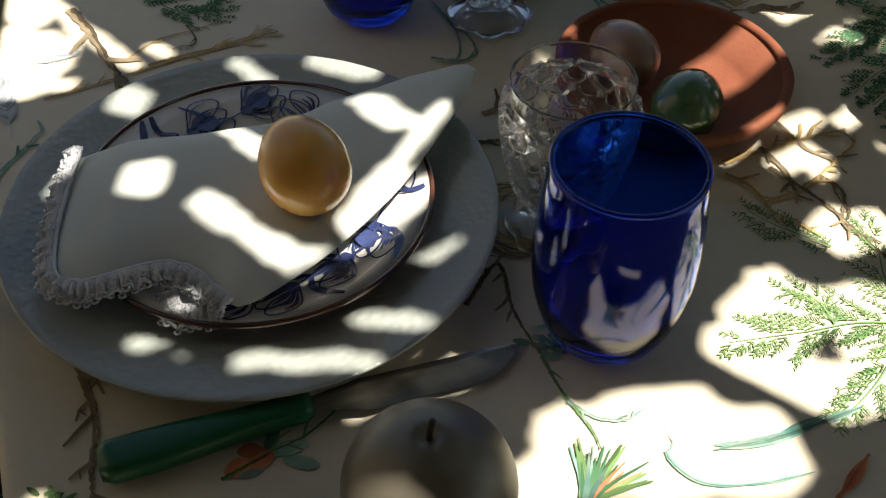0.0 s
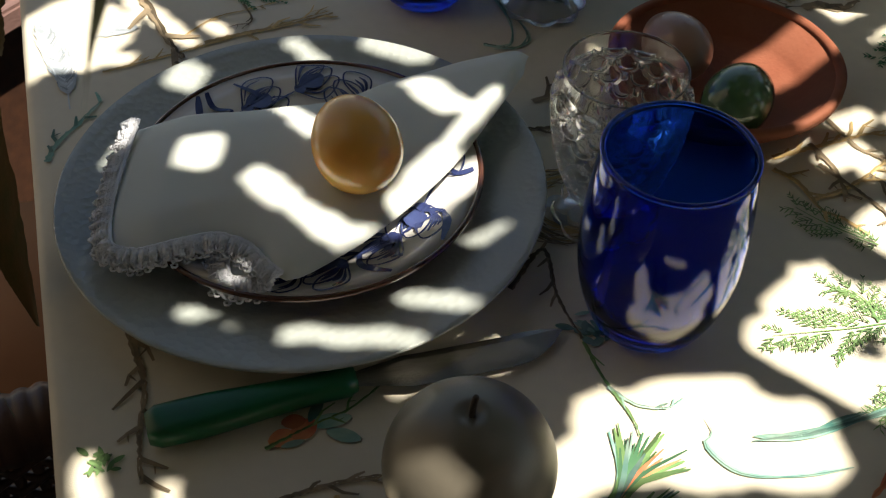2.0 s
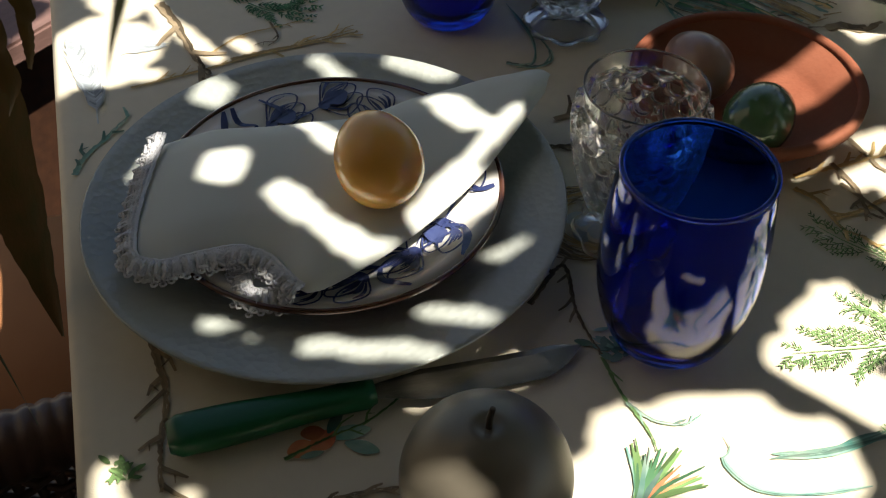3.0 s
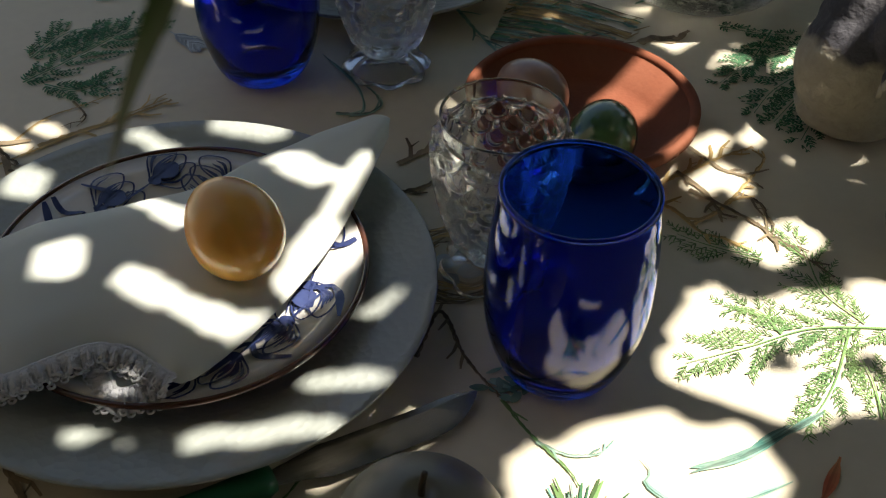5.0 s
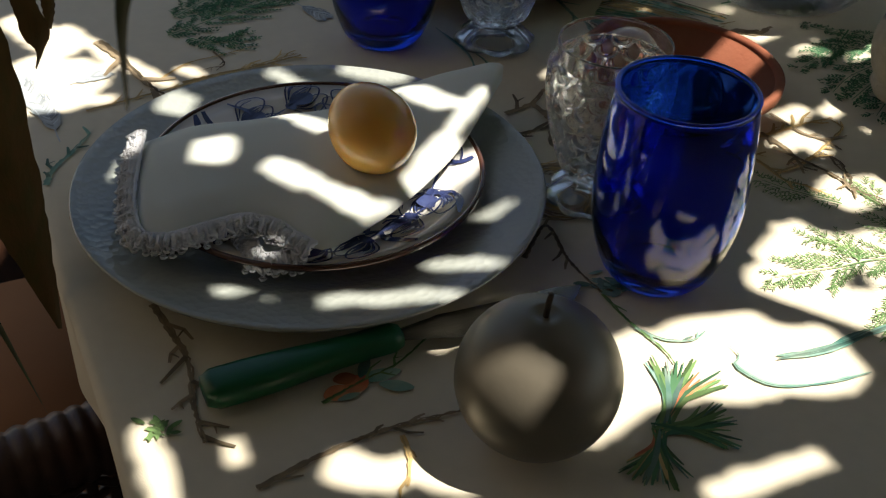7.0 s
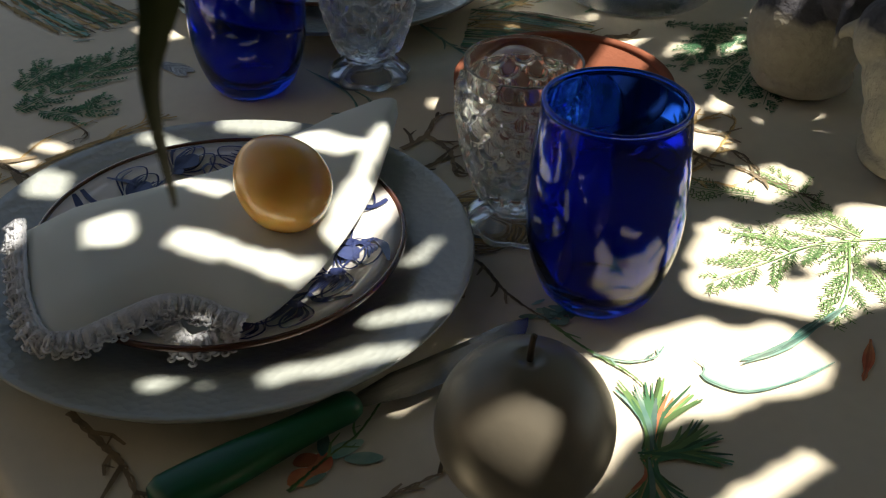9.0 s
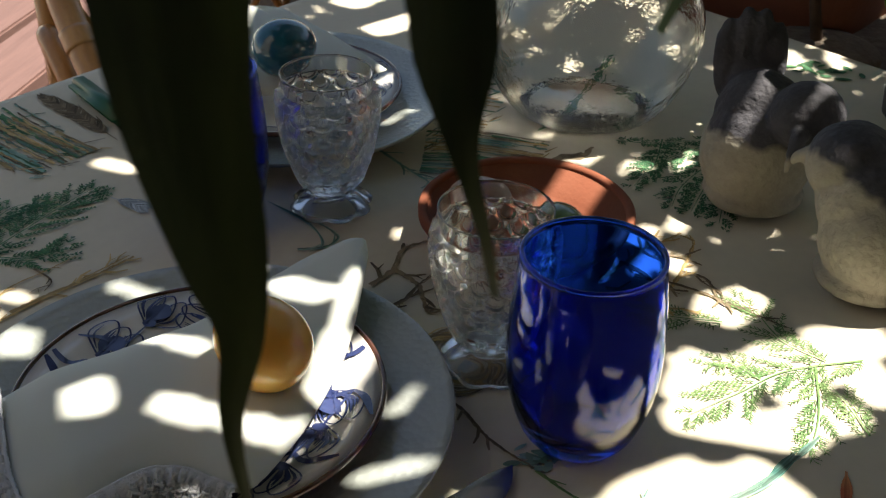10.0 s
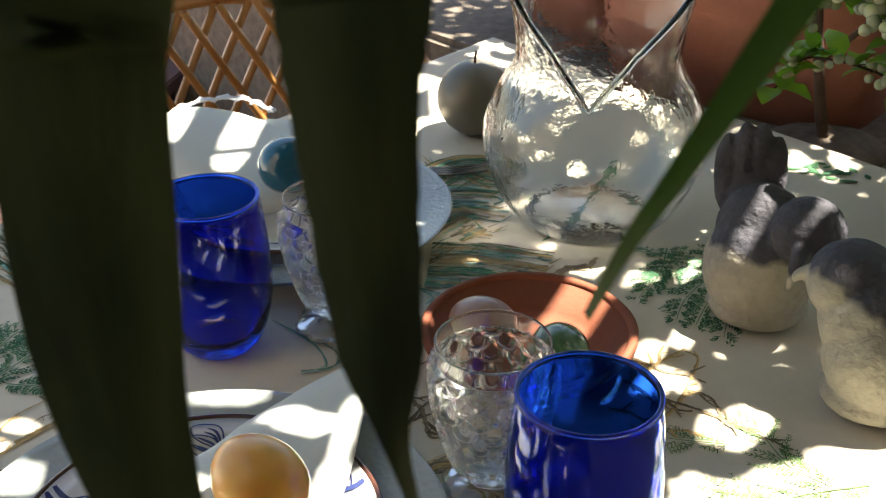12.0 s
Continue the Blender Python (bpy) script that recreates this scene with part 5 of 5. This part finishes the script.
fruits([(-0.084, 0.364), (-0.074, 0.370)], "printed_fruit")
leafpatch([(0.546, 0.859), (0.569, 0.836)], "leafy_head", FERN, 0.03, 1)
leafpatch([(-0.173, 0.344), (-0.167, 0.343)], "small_leaf", PINE, 0.012, 2)
leafpatch([(0.073, 0.449), (0.066, 0.445)], "small_leaf", TEAL, 0.02, 3)


# ---- the unseen tree, added to shade the table ----
# Openings between its leaves, placed for each light patch: x, y, height over the table, length, width, turn.
GAPS_A = [
    (-0.132, 0.425, 0.016, 0.033, 0.015, -9), (-0.056, 0.417, 0.016, 0.073, 0.017, -1), (-0.014, 0.445, 0.016, 0.041, 0.017, -12),
    (0.012, 0.508, 0.016, 0.043, 0.024, 51), (-0.187, 0.620, 0.020, 0.025, 0.031, -11), (-0.211, 0.541, 0.020, 0.022, 0.009, 80),
    (-0.114, 0.652, 0.020, 0.041, 0.013, -37), (-0.056, 0.659, 0.020, 0.051, 0.021, -18), (-0.156, 0.520, 0.039, 0.025, 0.035, -1),
    (-0.111, 0.494, 0.039, 0.038, 0.020, -37), (-0.079, 0.472, 0.039, 0.043, 0.018, -29), (-0.104, 0.556, 0.039, 0.042, 0.017, -49),
    (-0.027, 0.514, 0.039, 0.056, 0.022, 64), (-0.027, 0.585, 0.042, 0.044, 0.025, -55), (0.001, 0.569, 0.045, 0.059, 0.013, 62),
    (-0.122, 0.449, 0.032, 0.025, 0.009, -68),
]
GAPS_B = [
    (-0.166, 0.319, 0.000, 0.061, 0.014, -71), (-0.131, 0.329, 0.000, 0.020, 0.008, -78), (-0.071, 0.313, 0.000, 0.037, 0.024, -19),
    (-0.038, 0.310, 0.000, 0.040, 0.023, -23), (-0.017, 0.408, 0.000, 0.041, 0.012, 32), (0.017, 0.424, 0.000, 0.047, 0.021, 30),
    (0.046, 0.341, 0.000, 0.041, 0.018, 45), (0.118, 0.302, 0.000, 0.068, 0.016, 18), (-0.307, 0.761, 0.000, 0.085, 0.037, -47),
    (-0.268, 0.747, 0.000, 0.076, 0.015, -50), (-0.224, 0.703, 0.000, 0.070, 0.015, -42), (-0.237, 0.662, 0.000, 0.029, 0.012, 15),
    (-0.018, 0.515, 0.022, 0.073, 0.025, 53), (-0.051, 0.474, 0.022, 0.037, 0.013, 8), (-0.188, 0.701, 0.000, 0.024, 0.013, -32),
    (0.079, 0.697, 0.000, 0.013, 0.011, -26),
]
GAPS_C = [
    (0.085, 0.378, 0.000, 0.042, 0.050, 6), (0.124, 0.380, 0.000, 0.042, 0.052, 0), (0.164, 0.381, 0.000, 0.045, 0.048, 0),
    (0.125, 0.404, 0.000, 0.051, 0.027, 7), (0.056, 0.354, 0.000, 0.049, 0.030, 41), (0.254, 0.535, 0.000, 0.044, 0.030, 23),
    (0.197, 0.471, 0.000, 0.045, 0.052, -40), (0.244, 0.466, 0.000, 0.049, 0.040, -70), (0.302, 0.479, 0.000, 0.046, 0.028, -21),
    (0.289, 0.446, 0.000, 0.051, 0.030, -93), (0.191, 0.430, 0.000, 0.078, 0.027, -34), (0.227, 0.421, 0.000, 0.069, 0.029, -5),
    (0.293, 0.658, 0.000, 0.068, 0.014, 43), (0.311, 0.579, 0.000, 0.021, 0.010, 2), (0.328, 0.709, 0.000, 0.077, 0.025, -106),
    (0.245, 0.596, 0.000, 0.028, 0.015, -87),
]
GAPS_D = [
    (0.209, 0.683, 0.018, 0.067, 0.039, 41), (0.207, 0.604, 0.025, 0.034, 0.010, 44), (0.075, 0.693, 0.000, 0.008, 0.007, -32),
    (0.020, 1.007, 0.050, 0.166, 0.029, 68), (-0.052, 1.026, 0.030, 0.090, 0.024, 71), (0.277, 1.149, 0.000, 0.174, 0.036, -108),
    (0.230, 1.211, 0.000, 0.145, 0.050, 34), (0.211, 1.098, 0.000, 0.078, 0.036, 21), (0.135, 0.904, 0.030, 0.024, 0.015, 13),
    (0.135, 0.853, 0.020, 0.047, 0.012, 25), (-0.103, 0.868, 0.000, 0.042, 0.016, -42), (0.534, 0.969, 0.000, 0.052, 0.017, 6),
    (0.313, 0.863, 0.000, 0.061, 0.027, 54), (0.249, 0.790, 0.000, 0.047, 0.020, -79), (0.355, 0.788, 0.000, 0.028, 0.026, 2),
    (0.378, 0.776, 0.000, 0.036, 0.013, 25),
]
GAPS_E = [
    (-0.417, 0.702, -0.280, 0.096, 0.051, 46), (-0.740, 1.303, -0.730, 0.290, 0.077, -55),
    (0.306, 0.625, 0.140, 0.023, 0.030, -44), (0.300, 0.528, 0.125, 0.026, 0.036, -38), (0.277, 0.591, 0.100, 0.038, 0.018, 35),
    (0.294, 0.475, 0.060, 0.023, 0.021, -52), (0.451, 0.645, 0.000, 0.071, 0.021, -119), (0.261, 0.773, 0.000, 0.045, 0.035, 36),
    (-0.413, 0.710, -0.280, 0.075, 0.070, -15), (-0.710, 1.223, -0.750, 0.111, 0.261, -20),
]


def build_shade_tree():
    """An added bough, out of view over the table. Its leaves stand close but for the openings that let the sun through.
    """
    rng = random.Random(77)
    p = thing("shade_tree", tuple(on_table(1.38, 0.30, 0.70)), "unseen leafy tree added to dapple the light on the table", "tree")
    p.matrix_basis = Matrix()
    gaps = np.array(GAPS_A + GAPS_B + GAPS_C + GAPS_D + GAPS_E, float)
    ca, sa = np.cos(np.radians(gaps[:, 5])), np.sin(np.radians(gaps[:, 5]))
    close = np.array([0.78] * len(GAPS_A + GAPS_B) + [1.10] * len(GAPS_C) + [1.0] * len(GAPS_D + GAPS_E))
    half_u, half_v = np.maximum(np.maximum(close, 1.0) * gaps[:, 3] / 2 - 0.001, 0.003), np.maximum(close * gaps[:, 4] / 2 - 0.002, 0.003)
    sun_xy, sz = np.array((TO_SUN.x, TO_SUN.y)), TO_SUN.z

    def free(pts, z):
        """Whether none of these points of a leaf stands in an opening."""
        s = (z - TOP - gaps[:, 2]) / sz
        gx, gy = gaps[:, 0] + sun_xy[0] * s, gaps[:, 1] + sun_xy[1] * s
        xy = np.array(pts)
        x, y = xy[:, :1] - gx, xy[:, 1:] - gy
        u, v = x * ca + y * sa, y * ca - x * sa
        return not ((np.abs(u) / half_u) ** 4 + (np.abs(v) / half_v) ** 4 < 1).any()
    verts, faces = [], []
    low, step = 1.60, 0.017
    shift = Vector((TO_SUN.x, TO_SUN.y, 0)) * ((low - TOP) / sz)

    def leaf(c, sizes):
        """Tries one leaf at c, smaller and turned until it clears the openings."""
        for L in sizes:
            a = rng.uniform(0, 2 * math.pi)
            d, n, W = (math.cos(a), math.sin(a)), (-math.sin(a), math.cos(a)), L * 0.30
            out = [(c.x + d[0] * L * f + n[0] * W * g, c.y + d[1] * L * f + n[1] * W * g) for f, g in ((-0.5, 0), (-0.1, 1), (0.5, 0), (-0.1, -1), (0, 0), (0.22, 0.7), (0.22, -0.7))]
            face = [(c.x + d[0] * L * f + n[0] * W * g * (1 - abs(f)), c.y + d[1] * L * f + n[1] * W * g * (1 - abs(f))) for f in (-0.5, -0.33, -0.17, 0, 0.17, 0.33, 0.5) for g in (-1, -0.5, 0, 0.5, 1)]
            if free(out + face, c.z):
                k, tilt = len(verts), rng.uniform(-0.1, 0.1)
                for (x, y), h in zip(out, (0, 0.06, 0, 0.06, -0.02, 0.06, 0.06)):
                    verts.append((x, y, c.z + h * L + tilt * ((x - c.x) * d[0] + (y - c.y) * d[1])))
                faces.extend([(k, k + 4, k + 1), (k, k + 3, k + 4), (k + 1, k + 4, k + 5), (k + 4, k + 3, k + 6), (k + 4, k + 2, k + 5), (k + 4, k + 6, k + 2)])
                return

    def blade(c, a, L, W):
        """A slender leaf along the direction a, shortened until it clears the openings."""
        d, n = (math.cos(a), math.sin(a)), (-math.sin(a), math.cos(a))
        for f in (1.0, 0.8, 0.6, 0.4):
            out = [(c.x + d[0] * L * f * e + n[0] * W * g, c.y + d[1] * L * f * e + n[1] * W * g) for e, g in ((-0.5, 0), (-0.36, 0.42), (-0.36, -0.42), (0, 0.5), (0, -0.5), (0.36, 0.42), (0.36, -0.42), (0.5, 0))]
            if free(out, c.z):
                k = len(verts)
                verts.extend((x, y, c.z + 0.002 * (i % 2)) for i, (x, y) in enumerate(out))
                faces.extend([(k, k + 2, k + 1), (k + 1, k + 2, k + 4, k + 3), (k + 3, k + 4, k + 6, k + 5), (k + 5, k + 6, k + 7)])
                return
    for layer in range(3):
        z0 = low + 0.03 * layer
        for i in range(-40, 98):
            for j in range(-22, 88):
                u, v = (i + rng.uniform(0, 1)) * step, 0.05 + (j + rng.uniform(0, 1)) * step
                if u < -0.55 or (u < -0.3 and v > 0.9) or v > 1.5:
                    continue
                thin = 0.25 if 1.12 < v < 1.38 and 0.25 < u < 0.62 else 0.86 if u > 0.80 else 0.86 if v > 1.24 else 0.6 if u < -0.36 else 0.66 if v > 0.62 and u > 0.42 else 0.72 if v > 0.38 and u > 0.44 else 0.30 if v > 0.80 and u > 0.25 else 0.0
                if rng.random() < thin:
                    continue
                c = on_table(u, v, z0 + rng.uniform(-0.012, 0.012)) + shift * (1 + 0.03 / (low - TOP) * layer)
                big = rng.uniform(0.038, 0.056)
                leaf(c, (big, big, big, 0.6 * big, 0.6 * big, 0.4 * big, 0.4 * big))
    # slender leaves line the edges of the openings
    for gx, gy, h, length, width, turn in gaps:
        if h < -0.2:
            continue
        q = radians(turn)
        for along, half, axis in ((length, width / 2, 0), (width, length / 2, math.pi / 2)):
            for side in (-1, 1):
                n = max(1, round(along / 0.020))
                for k in range(n):
                    for depth in (0.006, 0.014):
                        m = (k + 0.5) / n - 0.5
                        a, b = (m * along, side * (half + depth - 0.001)) if axis == 0 else (side * (half + depth - 0.001), m * along)
                        z = low + rng.uniform(-0.012, 0.02)
                        s = (z - TOP - h) / sz
                        c = Vector((gx + a * math.cos(q) - b * math.sin(q) + TO_SUN.x * s, gy + a * math.sin(q) + b * math.cos(q) + TO_SUN.y * s, z))
                        blade(c, q + axis + rng.uniform(-0.06, 0.06), along / n * 1.35 + 0.006, 0.011)
    # small leaves crowd round them
    for gx, gy, h, length, width, turn in gaps:
        if h < -0.2:
            continue
        n = int(5200 * (length + 0.05) * (width + 0.05))
        q = radians(turn)
        for k in range(max(n * 5, 60)):
            a, b = rng.uniform(-1, 1) * (length / 2 + 0.022), rng.uniform(-1, 1) * (width / 2 + 0.022)
            z = low + rng.uniform(-0.012, 0.05)
            s = (z - TOP - h) / sz
            c = Vector((gx + a * math.cos(q) - b * math.sin(q) + TO_SUN.x * s, gy + a * math.sin(q) + b * math.cos(q) + TO_SUN.y * s, z))
            leaf(c, (0.020, 0.016, 0.012))
    me = bpy.data.meshes.new("crown")
    me.from_pydata(verts, [], faces)
    me.materials.append(CANOPY)
    crown = new("crown", me)
    crown.parent = p
    tagged(crown, "dense small dark green leaves", kind="stuff")
    foot, fork = on_table(1.38, 0.30, 0.70), on_table(1.50, 0.36, 1.68)
    part("trunk", tube(bmesh.new(), smooth_line([tuple(foot), tuple((foot + fork) / 2 + Vector((0.03, 0, 0))), tuple(fork)], 8), lambda t: 0.05 - 0.015 * t, 14), STEM, p)
    for u, v in ((0.0, 0.4), (0.3, 0.9), (0.7, 1.2), (0.6, 0.2), (0.2, 0.05), (1.0, 0.7)):
        tip = on_table(u, v, low + 0.12) + shift
        part("limb", tube(bmesh.new(), smooth_line([tuple(fork), tuple((fork + tip) / 2 + Vector((0, 0, 0.10))), tuple(tip)], 8), lambda t: 0.02 - 0.015 * t, 8), STEM, p)
    return p


build_shade_tree()
